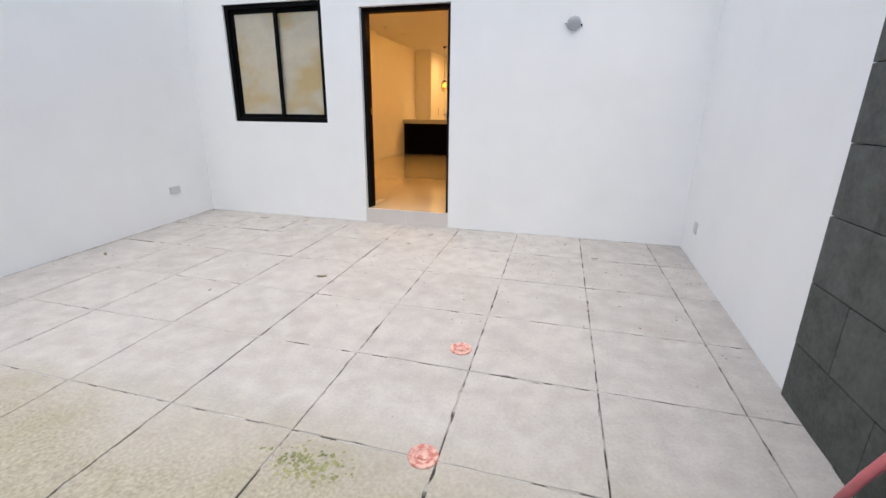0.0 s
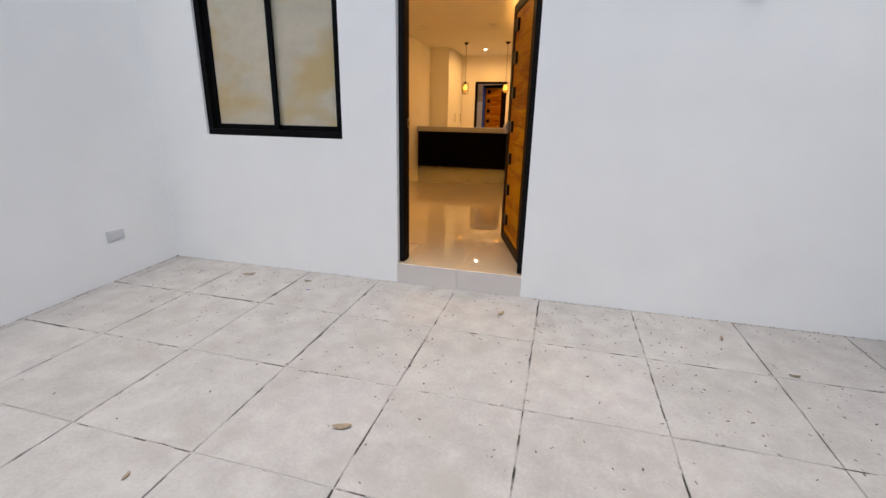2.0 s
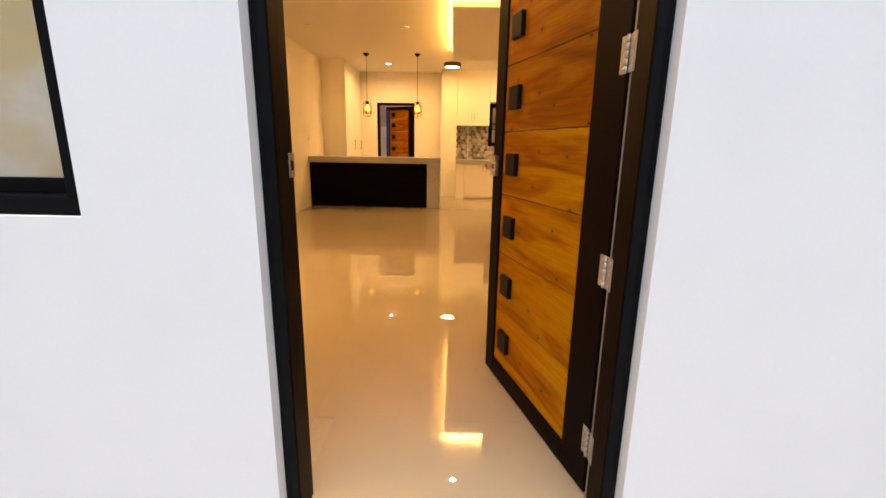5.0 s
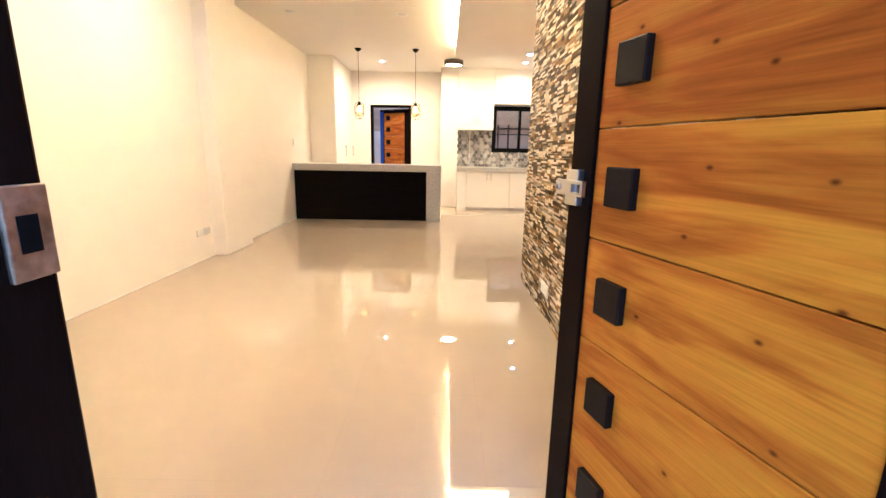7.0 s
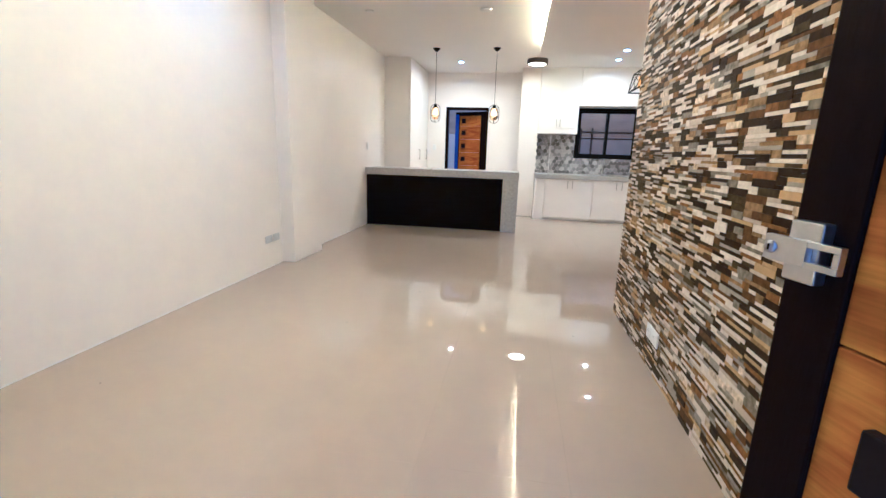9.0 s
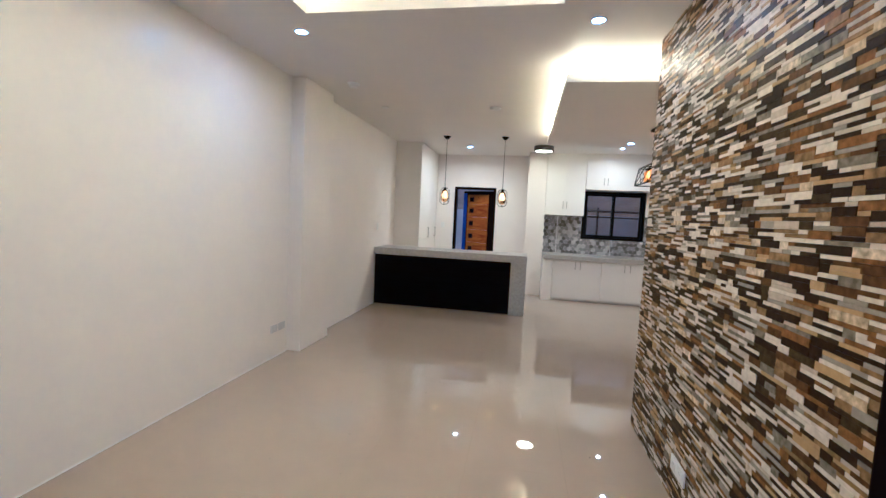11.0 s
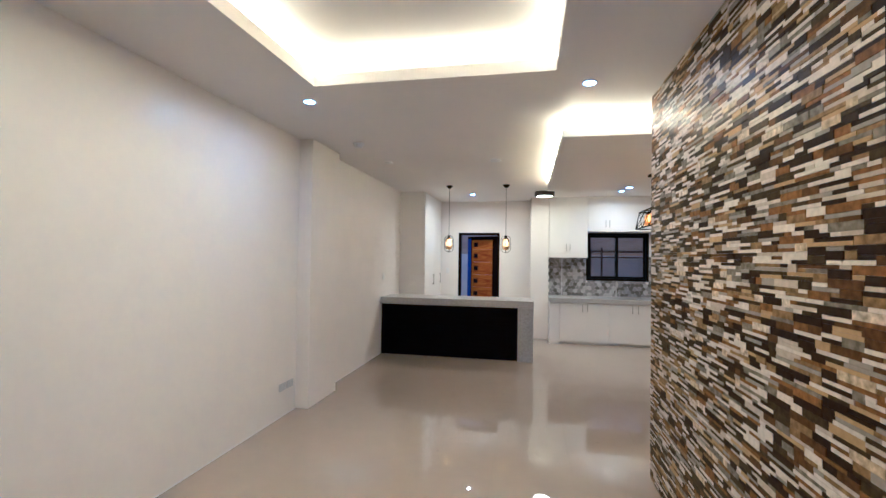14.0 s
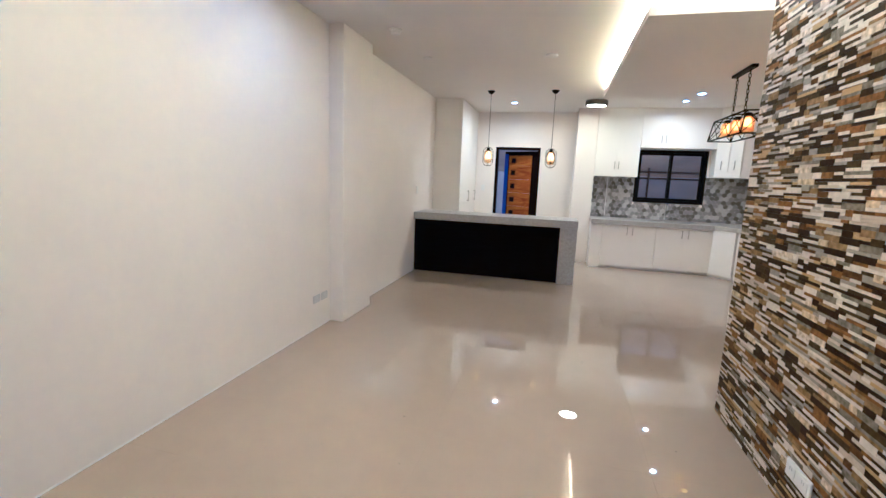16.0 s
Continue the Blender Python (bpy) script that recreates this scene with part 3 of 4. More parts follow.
ANG = 16.6
leaf = plank_door("front_door", pose(0.980, 0.205, F + 0.006, 0, 0, -(90 - ANG)), "open amber plank front door with dark wooden frame and square blocks")
W = DOOR_W
lock = part("lock_body", boxes(((-W + 0.014, -0.022, 1.030), (-W + 0.070, 0.001, 1.128)), bevel=0.003), STEEL, leaf, "steel rim lock body")
part("lock_bar", boxes(((-W - 0.016, -0.034, 1.058), (-W + 0.060, -0.022, 1.100)), ((-W + 0.060, -0.034, 1.090), (-W + 0.112, -0.022, 1.100)), ((-W + 0.060, -0.034, 1.058), (-W + 0.112, -0.022, 1.068)), ((-W + 0.102, -0.034, 1.068), (-W + 0.112, -0.022, 1.090)), bevel=0.001), STEEL, lock, "slotted steel bar")
key = part("key_cylinder", lathe([(0.0, 0.004), (0.010, 0.004), (0.011, 0.0), (0.011, -0.004)], 20, m=Matrix.Translation((-W - 0.002, -0.035, 1.079)) @ Matrix.Rotation(math.pi / 2, 4, "X")), NICKEL, lock)
part("keyhole", boxes(((-W - 0.0032, -0.0405, 1.074), (-W - 0.0008, -0.0385, 1.084))), BLACK, lock)
part("latch_plate", boxes(((-W - 0.003, 0.006, 1.02), (-W + 0.001, 0.034, 1.15)), bevel=0.001), STEEL, leaf, "steel latch plate")
for hz in (0.20, 0.80, 1.42, 1.95):
    hg = part("hinge", boxes(((-0.032, -0.002, hz - 0.05), (-0.003, 0.0005, hz + 0.05)), bevel=0.0008), NICKEL, leaf, "steel butt hinge")
    for dz in (-0.036, 0.0, 0.036):
        part("screw", lathe([(0.0, 0.002), (0.004, 0.0015), (0.005, 0.0)], 10, m=Matrix.Translation((-0.017, -0.002, hz + dz)) @ Matrix.Rotation(math.pi / 2, 4, "X")), STEEL, hg)
    for k in range(5):
        part("knuckle", tube([(0.003, -0.006, hz - 0.05 + 0.02 * k + 0.0006), (0.003, -0.006, hz - 0.03 + 0.02 * k - 0.0006)], 0.006), STEEL, hg)

door_frame("door_frame_2", BDX0, BDX1, F, BDZ, YB - 0.012, YB + 0.14, 0.05, "black-stained wooden frame of the back door")
plank_door("back_door", pose(BDX1 - 0.055, YB + 0.15, F + 0.006, 0, 0, -27), "half-open amber plank back door with blue daylight painted on its edge", width=0.80, height=2.11, free=BLUEP)

# threshold and step
setting("step", boxes(((DX0, -0.012, -0.02), (0.514, 0.002, F)), ((0.516, -0.012, -0.02), (DX1, 0.002, F)), bevel=0.001), RISER, "beige tiled riser of the doorstep", "step")

# ---- living room ----
def ceiling_lamp(m, glow, r):
    lamp = thing("ceiling_lamp", m, "round flush ceiling lamp with a brown band, lit", "ceiling lamp", group="round ceiling lamps")
    part("band", lathe([(0.0, 0.0), (r - 0.01, 0.0), (r, -0.005), (r, -0.085), (r - 0.007, -0.092), (r - 0.020, -0.092), (r - 0.024, -0.066)], 48), BROWNM, lamp, "brown metal band")
    part("diffuser", lathe([(r - 0.024, -0.068), (r - 0.034, -0.078), (r - 0.07, -0.084), (0.0, -0.087)], 48), glow, lamp, "white glowing diffuser")
    return lamp


ceiling_lamp(pose(-0.485, 2.35, C + 0.20), DIFF, 0.172)
ceiling_lamp(pose(0.455, 8.66, C), DIFFK, 0.180)


def downlight(m):
    d = thing("downlight", m, "small recessed white downlight, lit", "downlight", group="recessed downlights")
    part("trim_ring", lathe([(0.0, 0.002), (0.055, 0.0), (0.056, -0.004), (0.050, -0.008), (0.040, -0.005), (0.040, 0.0)], 28), PLASTIC, d)
    part("led", lathe([(0.040, -0.0045), (0.0, -0.0046)], 28), SPOT, d, "cool white light disc")
    return d


SPOTS = ((0.584, 3.53, C), (-1.58, 3.57, C), (-0.926, 8.85, C), (1.64, 7.23, ZD), (1.82, 8.72, C))
for i, q in enumerate(SPOTS):
    if i == 0:
        first = downlight(pose(*q))
    else:
        copy_thing(first, pose(*q))
    lamp_data = new("downlight_light", bpy.data.lights.new("downlight_light", "AREA"))
    lamp_data.data.shape, lamp_data.data.size, lamp_data.data.energy, lamp_data.data.color, lamp_data.data.spread = "DISK", 0.05, 2.7 if q[1] < 5 else 10.0 if q[0] > 0 else 15.0, (1.0, 0.56, 0.19) if q[1] > 5 else (1.0, 0.64, 0.28), radians(165)
    lamp_data.matrix_world = pose(q[0], q[1], q[2] - 0.012)

for q, r, h in (((-1.655, 5.84, C), 0.055, 0.012), ((-0.248, 5.87, C), 0.07, 0.022)):
    solid("ceiling_cover", lathe([(0.0, 0.0), (r, 0.0), (r, -h * 0.6), (r * 0.8, -h), (0.0, -h)], 28), PLASTIC, pose(*q), "round white plastic cover on the ceiling", "ceiling cover")
det = thing("smoke_detector", pose(-1.683, 4.86, C), "small white smoke detector on the ceiling", "detector")
part("base", lathe([(0.0, 0.0), (0.062, 0.0), (0.062, -0.014), (0.05, -0.018), (0.0, -0.018)], 28), PLASTIC, det)
part("sensor", lathe([(0.045, -0.018), (0.045, -0.04), (0.035, -0.047), (0.0, -0.047)], 28), PLASTIC, det)


def plate(name, m, w, h, n, label, mat=PLASTIC):
    """A wall plate facing -y with n sockets or rockers."""
    p = thing(name, m, label, name.replace("_", " "))
    part("cover", boxes(((-w / 2, -0.011, -h / 2), (w / 2, 0, h / 2)), bevel=0.004), mat, p)
    for i in range(n):
        cx = (i - (n - 1) / 2) * w / n
        k = part("insert", boxes(((cx - w / n * 0.32, -0.014, -h * 0.3), (cx + w / n * 0.32, -0.010, h * 0.3)), bevel=0.002), mat, p)
        if "outlet" in name:
            part("slot", boxes(((cx - 0.010, -0.0146, 0.002), (cx - 0.006, -0.0125, 0.016)), ((cx + 0.006, -0.0146, 0.002), (cx + 0.010, -0.0125, 0.016))), GREYP, k)
    return p


plate("wall_outlet", pose(XL, 4.36, 0.465, 0, 0, 90), 0.118, 0.075, 2, "white double outlet low on the side wall", PLATEG)
plate("wall_outlet", pose(XL, 4.50, 0.465, 0, 0, 90), 0.118, 0.075, 2, "white double outlet beside the pillar", PLATEG)
plate("wall_switch", pose(XL, 7.42, 1.46, 0, 0, 90), 0.075, 0.118, 1, "white light switch above the island end")
plate("wall_outlet", pose(XS - 0.012, 2.82, 0.405, 0, 0, -90), 0.20, 0.085, 2, "white outlet set into the stone wall")
plate("blank_plate", pose(CLX, -0.56, 0.345, 0, 0, 90), 0.15, 0.085, 1, "pale grey blank plate low on the carport wall", PLATEG)
plate("blank_plate", pose(CRX, -0.42, 0.294, 0, 0, -90), 0.08, 0.11, 1, "pale grey blank plate low on the carport wall", PLATEG)
plate("wall_switch", pose(-1.60, YB, 1.50), 0.075, 0.118, 1, "white light switch beside the back door")
cover = thing("junction_cover", pose(2.235, 0.0, 2.10, 90), "round grey unfinished junction cover on the front wall", "cover")
part("disc", lathe([(0.0, 0.0), (0.062, 0.0), (0.066, 0.004), (0.066, 0.012), (0.058, 0.016), (0.0, 0.016)], 32), GREYP, cover)
part("rib", boxes(*[((-0.05, z, 0.016), (0.05, z + 0.005, 0.018)) for z in (-0.03, -0.012, 0.006, 0.024)]), GREYP, cover)
part("clip", boxes(((-0.085, -0.006, 0.0), (-0.066, 0.006, 0.01)), bevel=0.002), GREYP, cover)
part("clip", boxes(((0.066, -0.03, 0.0), (0.078, -0.008, 0.01)), bevel=0.002), BLACK, cover)

# ---- island ----
IX1, IY0, IY1, IZ = 0.262, 7.30, 7.95, 1.12
isl = thing("kitchen_island", pose(0, 0, F), "grey granite-topped island with a black front panel", "island")
part("top", boxes(((XL, IY0, IZ - F - 0.11), (IX1, IY1, IZ - F)), bevel=0.004), STONE, isl, "speckled grey stone slab")
part("end_leg", boxes(((0.015, IY0 + 0.004, 0), (IX1 - 0.004, IY1, IZ - F - 0.11)), bevel=0.003), STONE, isl, "speckled grey stone end")
part("front_panel", boxes(((XL, IY0 + 0.075, 0.0), (0.015, IY0 + 0.095, IZ - F - 0.11))), PANEL, isl, "black laminate panel")
part("body", boxes(((XL, IY0 + 0.095, 0.0), (0.015, IY1 - 0.03, IZ - F - 0.11))), CABW, isl)

# ---- pendants ----
def pendant(m):
    p = thing("pendant_lamp", m, "small black wire-cage pendant lamp with a lit bulb", "pendant lamp", group="pendants over the island")
    part("canopy", lathe([(0.0, 0.0), (0.058, 0.0), (0.056, -0.012), (0.02, -0.048), (0.0, -0.05)], 24), BLACK, p)
    part("cable", tube([(0, 0, -0.04), (0, 0, -0.875)], 0.0035), BLACK, p)
    part("socket", lathe([(0.0, -0.865), (0.020, -0.87), (0.026, -0.885), (0.026, -0.93), (0.0, -0.935)], 16), BLACK, p)
    def loop(turn):
        pts = []
        for i in range(40):
            a = 2 * math.pi * i / 40
            x, z = 0.080 * math.cos(a), 0.080 * math.sin(a) + (0.065 if math.sin(a) > 0 else -0.065)
            pts.append((x * math.cos(turn), x * math.sin(turn), -1.01 + z))
        return tube(pts, 0.004, 6, closed=True)
    part("cage_loop", loop(0.0), BLACK, p)
    part("cage_loop", loop(math.pi / 2), BLACK, p)
    part("cage_ring", tube([(0.082 * math.cos(a), 0.082 * math.sin(a), -1.05) for a in (2 * math.pi * k / 28 for k in range(28))], 0.005, 6, closed=True), BRONZE, p, "brass ring")
    part("bulb", lathe([(0.012, -0.93), (0.018, -0.95), (0.029, -0.985), (0.032, -1.01), (0.025, -1.04), (0.0, -1.055)], 20), BULB, p, "glowing amber bulb")
    jar = part("glass_jar", lathe([(0.028, -0.90), (0.058, -0.93), (0.066, -0.96), (0.066, -1.06), (0.05, -1.10), (0.0, -1.112)], 28), AMBERG, p, "pale amber glass jar")
    jar.visible_shadow = False
    return p


pen = pendant(pose(-1.189, 7.79, C))
copy_thing(pen, pose(-0.209, 7.79, C))

# ---- pantry ----
PX, PY = -1.76, 8.38
pan = thing("pantry_cabinet", pose(0, 0, F), "tall built-in white pantry cabinet with steel handles", "cabinet")
part("carcass", boxes(((XL, PY, 0), (PX - 0.02, YB - 0.003, C - F))), CABW, pan)
for y0, y1, hy in ((PY + 0.01, 9.17, 9.09), (9.173, YB - 0.02, 9.76)):
    for z0, z1 in ((0.06, 1.052), (1.055, 2.86)):
        dr = part("door", boxes(((PX - 0.02, y0, z0), (PX, y1, z1)), bevel=0.003), CABW, pan)
        if z0 > 1:
            part("handle", boxes(((PX, hy - 0.007, 1.08), (PX + 0.03, hy + 0.007, 1.092)), ((PX, hy - 0.007, 1.258), (PX + 0.03, hy + 0.007, 1.27)), ((PX + 0.025, hy - 0.007, 1.07), (PX + 0.037, hy + 0.007, 1.28)), bevel=0.002), NICKEL, dr, "steel bar handle")

# ---- kitchen ----
def handle_bar(cx, y, zc, h=0.14):
    return boxes(((cx - 0.006, y - 0.03, zc - h / 2 + 0.01), (cx + 0.006, y, zc - h / 2 + 0.022)), ((cx - 0.006, y - 0.03, zc + h / 2 - 0.022), (cx + 0.006, y, zc + h / 2 - 0.01)), ((cx - 0.006, y - 0.036, zc - h / 2), (cx + 0.006, y - 0.026, zc + h / 2)), bevel=0.002)


def cabinet(name, x0, x1, y0, y1, z0, z1, doors, hz, label, kick=0.0, rail=0.0, group=""):
    """A cabinet unit with doors on its front (-y); doors: (x0, x1, handle x)."""
    c = thing(name, pose(x0, y1, z0), label, "cabinet", group)
    part("carcass", boxes(((0, y0 - y1 + 0.02, kick), (x1 - x0, 0, z1 - z0)), *([((0, y0 - y1 + 0.06, 0), (x1 - x0, 0, kick))] if kick else [])), CABW, c)
    for a, b, hx in doors:
        dr = part("door", boxes(((a - x0 + 0.0003, y0 - y1, max(kick, rail) + 0.002), (b - x0 - 0.0003, y0 - y1 + 0.019, z1 - z0 - 0.002)), bevel=0.0009), CABW, c)
        part("handle", handle_bar(hx - x0, y0 - y1, hz - z0), NICKEL, dr, "steel bar handle")
    if rail:
        part("light_rail", boxes(((-0.003, y0 - y1 - 0.004, 0), (x1 - x0 + 0.003, y0 - y1 + 0.02, rail)), bevel=0.002), CABW, c)
    return c


KY = 9.0
CZ = 0.975
part("filler_panel", boxes(((0.575, KY - 0.01, 0), (0.765, YK - 0.01, CZ - F)), bevel=0.002), CABW, thing("cabinet_end", pose(0, 0, F), "white filler panel at the end of the base cabinets", "panel"))
G = "base cabinets under the kitchen counter"
cabinet("base_cabinet", 0.77, 1.665, KY, YK - 0.01, F, CZ, ((0.77, 1.24, 1.19), (1.24, 1.665, 1.28)), 0.86, "white two-door base cabinet under the counter", kick=0.05, group=G)
cabinet("base_cabinet", 1.67, 2.56, KY, YK - 0.01, F, CZ, ((1.67, 2.13, 2.08), (2.13, 2.56, 2.18)), 0.86, "white two-door base cabinet below the sink", kick=0.05, group=G)


def slab_between(a, b, depth, z0, z1, gap=0.004):
    """A door leaf on the slanting line from a to b."""
    d = (Vector(b) - Vector(a)).normalized()
    n = Vector((d.y, -d.x))
    a2, b2 = Vector(a) + d * gap, Vector(b) - d * gap
    return prism([a2, b2, b2 + n * depth, a2 + n * depth], z0, z1), n, d


cor = thing("corner_cabinet", pose(0, 0, F), "white diagonal corner base cabinet", "cabinet")
part("carcass", prism([(2.565, KY + 0.02), (2.83, 8.73), (XR - 0.005, 8.73), (XR - 0.005, YK - 0.01), (2.565, YK - 0.01)], 0.0, CZ - F), CABW, cor)
bmd, nn, dd = slab_between((2.565, KY), (2.82, 8.72), 0.018, 0.05, CZ - F - 0.003)
part("door", bmd, CABW, cor)
cabinet("side_cabinet", 2.84, XR - 0.01, 7.6, 8.72, F, CZ, ((2.84, 3.43, 3.35),), 0.86, "white base cabinet along the side wall", kick=0.05)
counter = thing("kitchen_counter", pose(0, 0, CZ), "speckled grey stone counter with splash strip", "counter")
part("slab", prism([(0.572, KY - 0.03), (2.56, KY - 0.03), (2.81, 8.69), (2.81, 7.59), (XR - 0.006, 7.59), (XR - 0.006, YK - 0.006), (0.572, YK - 0.006)], 0.001, 0.07), STONE, counter)
part("front_edge", boxes(((0.571, KY - 0.036, -0.012), (2.555, KY - 0.028, 0.072)), bevel=0.003), STONE, counter)

UY = 9.40
G = "wall cabinets over the kitchen counter"
cabinet("wall_cabinet", 0.575, 1.325, UY, YK - 0.008, 1.82, C - 0.002, ((0.575, 0.95, 0.915), (0.95, 1.325, 0.985)), 2.02, "tall white two-door wall cabinet beside the window", rail=0.10, group=G)
cabinet("wall_cabinet", 1.33, 2.57, UY, YK - 0.008, 2.345, C - 0.002, ((1.33, 1.70, 1.665), (1.70, 2.57, 1.735)), 2.50, "white two-door wall cabinet above the window", group=G)
uc = thing("wall_cabinet", pose(0, 0, 1.86), "white diagonal corner wall cabinet", "cabinet", G)
part("carcass", prism([(2.575, UY + 0.02), (2.86, 9.05), (XR - 0.005, 9.05), (XR - 0.005, YK - 0.008), (2.575, YK - 0.008)], 0.0, 1.178), CABW, uc)
for a, b in (((2.575, UY), (2.715, 9.19)), ((2.715, 9.19), (2.855, 9.05))):
    bmd, nn, dd = slab_between(a, b, 0.018, 0.10, 1.174)
    dr = part("door", bmd, CABW, uc)
    mid = (Vector(a) + Vector(b)) / 2 + nn * 0.03
    part("handle", tube([(mid.x, mid.y, 0.13), (mid.x, mid.y, 0.28)], 0.007), NICKEL, dr, "steel bar handle")
bmd, nn, dd = slab_between((2.575, UY), (2.86, 9.045), 0.02, 0.0, 0.095)
part("light_rail", bmd, CABW, uc)

# tap and sink rim
tap = thing("kitchen_tap", pose(1.90, YK - 0.09, CZ + 0.07), "slim chrome kitchen tap behind the sink", "tap")
part("base", lathe([(0.0, 0.0), (0.026, 0.0), (0.026, 0.01), (0.015, 0.03), (0.015, 0.09), (0.0, 0.09)], 20), STEEL, tap)
part("spout", tube([(0, 0, 0.05)] + [(0, -0.075 + 0.075 * math.cos(a), 0.24 + 0.075 * math.sin(a)) for a in (math.pi * k / 12 for k in range(13))] + [(0, -0.15, 0.19)], 0.010), STEEL, tap)
part("lever", tube([(0.015, 0, 0.07), (0.06, -0.02, 0.10)], 0.006), STEEL, tap)
sink = thing("sink", pose(1.90, 9.30, CZ + 0.07), "inset stainless steel sink in the counter", "sink")
part("rim", boxes(((-0.36, -0.2, 0.0), (0.36, -0.17, 0.006)), ((-0.36, 0.17, 0.0), (0.36, 0.2, 0.006)), ((-0.36, -0.17, 0.0), (-0.33, 0.17, 0.006)), ((0.33, -0.17, 0.0), (0.36, 0.17, 0.006)), bevel=0.002), STEEL, sink)
part("basin", boxes(((-0.33, -0.17, 0.0005), (0.33, 0.17, 0.0025))), STEEL, sink)

# hexagon splash tiles
def splash():
    """Hexagon tiles on the kitchen wall between counter and cabinets, cut round the window."""
    bm = bmesh.new()
    r = 0.046
    rnd = random.Random(4)
    z_lo, z_hi = CZ + 0.0715, 1.855
    for j in range(14):
        for i in range(39):
            cx = 0.60 + (i + 0.5 * (j % 2)) * math.sqrt(3) * r
            cz = z_lo + r * 0.55 + j * 1.5 * r
            tone = rnd.choice((0, 0, 0, 1, 1, 1, 1, 2, 2, 2))
            if cx > XR - 0.08 or cz > z_hi + r * 0.4 or (KX0 + 0.03 < cx < KX1 - 0.03 and cz > KZ0 + 0.02):
                continue
            beside = cz + r > KZ0 and KX0 - r < cx < KX1 + r
            pts = []
            for k in range(6):
                x = cx + (r - 0.0014) * math.cos(math.pi / 6 + k * math.pi / 3)
                z = min(max(cz + (r - 0.0014) * math.sin(math.pi / 6 + k * math.pi / 3), z_lo), z_hi)
                if beside and cx <= KX0 + 0.03:
                    x = min(x, KX0 - 0.002)
                elif beside and cx >= KX1 - 0.03:
                    x = max(x, KX1 + 0.002)
                elif beside:
                    z = min(z, KZ0 - 0.002)
                pts.append((min(max(x, 0.572), XR - 0.006), z))
            vs = [bm.verts.new((x, YK - 0.007, z)) for x, z in pts]
            ws = [bm.verts.new((x, YK - 0.001, z)) for x, z in pts]
            for f in [bm.faces.new(vs[::-1])] + [bm.faces.new((vs[k], vs[(k + 1) % 6], ws[(k + 1) % 6], ws[k])) for k in range(6)]:
                f.material_index = tone
    bmesh.ops.recalc_face_normals(bm, faces=bm.faces)
    return bm


splashback = setting("splashback", splash(), HEXM[0], "grey hexagon mosaic splashback tiles in three tones", "tiles")
for tone in HEXM[1:]:
    splashback.data.materials.append(tone)
setting("tile_corner_strip", boxes(((0.845, YK - 0.010, CZ + 0.071), (0.857, YK - 0.004, 1.82)), bevel=0.001), PLASTIC, "thin white vertical strip in the splashback", "trim")

# ---- dining lantern ----
ch = thing("lantern_chandelier", pose(1.68, 6.0, ZD), "black metal box lantern chandelier on two chains, lit amber", "chandelier")
part("canopy", boxes(((-0.03, -0.26, -0.03), (0.03, 0.26, 0.0)), bevel=0.006), BLACK, ch)


def chain(y):
    bm = bmesh.new()
    z = -0.03
    k = 0
    while z > -0.44:
        pts = []
        for i in range(14):
            a = 2 * math.pi * i / 14
            u, w = 0.011 * math.cos(a), 0.024 * math.sin(a)
            pts.append((u, y, z - 0.022 + w) if k % 2 else (0.0, y + u, z - 0.022 + w))
        tube(pts, 0.0035, 5, bm, closed=True)
        z -= 0.038
        k += 1
    return bm


part("chain", chain(-0.16), BLACK, ch)
part("chain", chain(0.16), BLACK, ch)
bw, bl, z0, z1 = 0.12, 0.47, -0.675, -0.46
tw = 0.085
ring = lambda w, l, z: [(-w, -l, z), (w, -l, z), (w, l, z), (-w, l, z)]


def bars(list_of, r=0.007):
    bm = bmesh.new()
    for a, b in list_of:
        tube([a, b], r, 4, bm)
    return bm


lo, hi = ring(bw, bl, z0), ring(tw, bl - 0.03, z1)
part("bottom_frame", bars([(lo[i], lo[(i + 1) % 4]) for i in range(4)], 0.009), BLACK, ch)
part("top_frame", bars([(hi[i], hi[(i + 1) % 4]) for i in range(4)] + [((-tw, 0.16, z1), (tw, 0.16, z1)), ((-tw, -0.16, z1), (tw, -0.16, z1))], 0.009), BLACK, ch)
for i in range(4):
    part("upright", bars([(lo[i], hi[i])], 0.008), BLACK, ch)
for sx in (-1, 1):
    for k in range(3):
        ya, yb = -bl + k * 2 * bl / 3, -bl + (k + 1) * 2 * bl / 3
        part("cross_brace", bars([((sx * bw, ya, z0), (sx * tw, yb * 0.94, z1))], 0.005), BLACK, ch)
        part("cross_brace", bars([((sx * bw, yb, z0), (sx * tw, ya * 0.94, z1))], 0.005), BLACK, ch)
for sy in (-1, 1):
    for sx in (-1, 1):
        part("cross_brace", bars([((-sx * bw, sy * bl, z0), (sx * tw, sy * (bl - 0.03), z1))], 0.005), BLACK, ch)
AMBERB = glowing("amber_bulb", (1.0, 0.36, 0.015), 5.0)
AMBERJ = glass("dark_amber_glass", 0.3, (1.0, 0.46, 0.03))
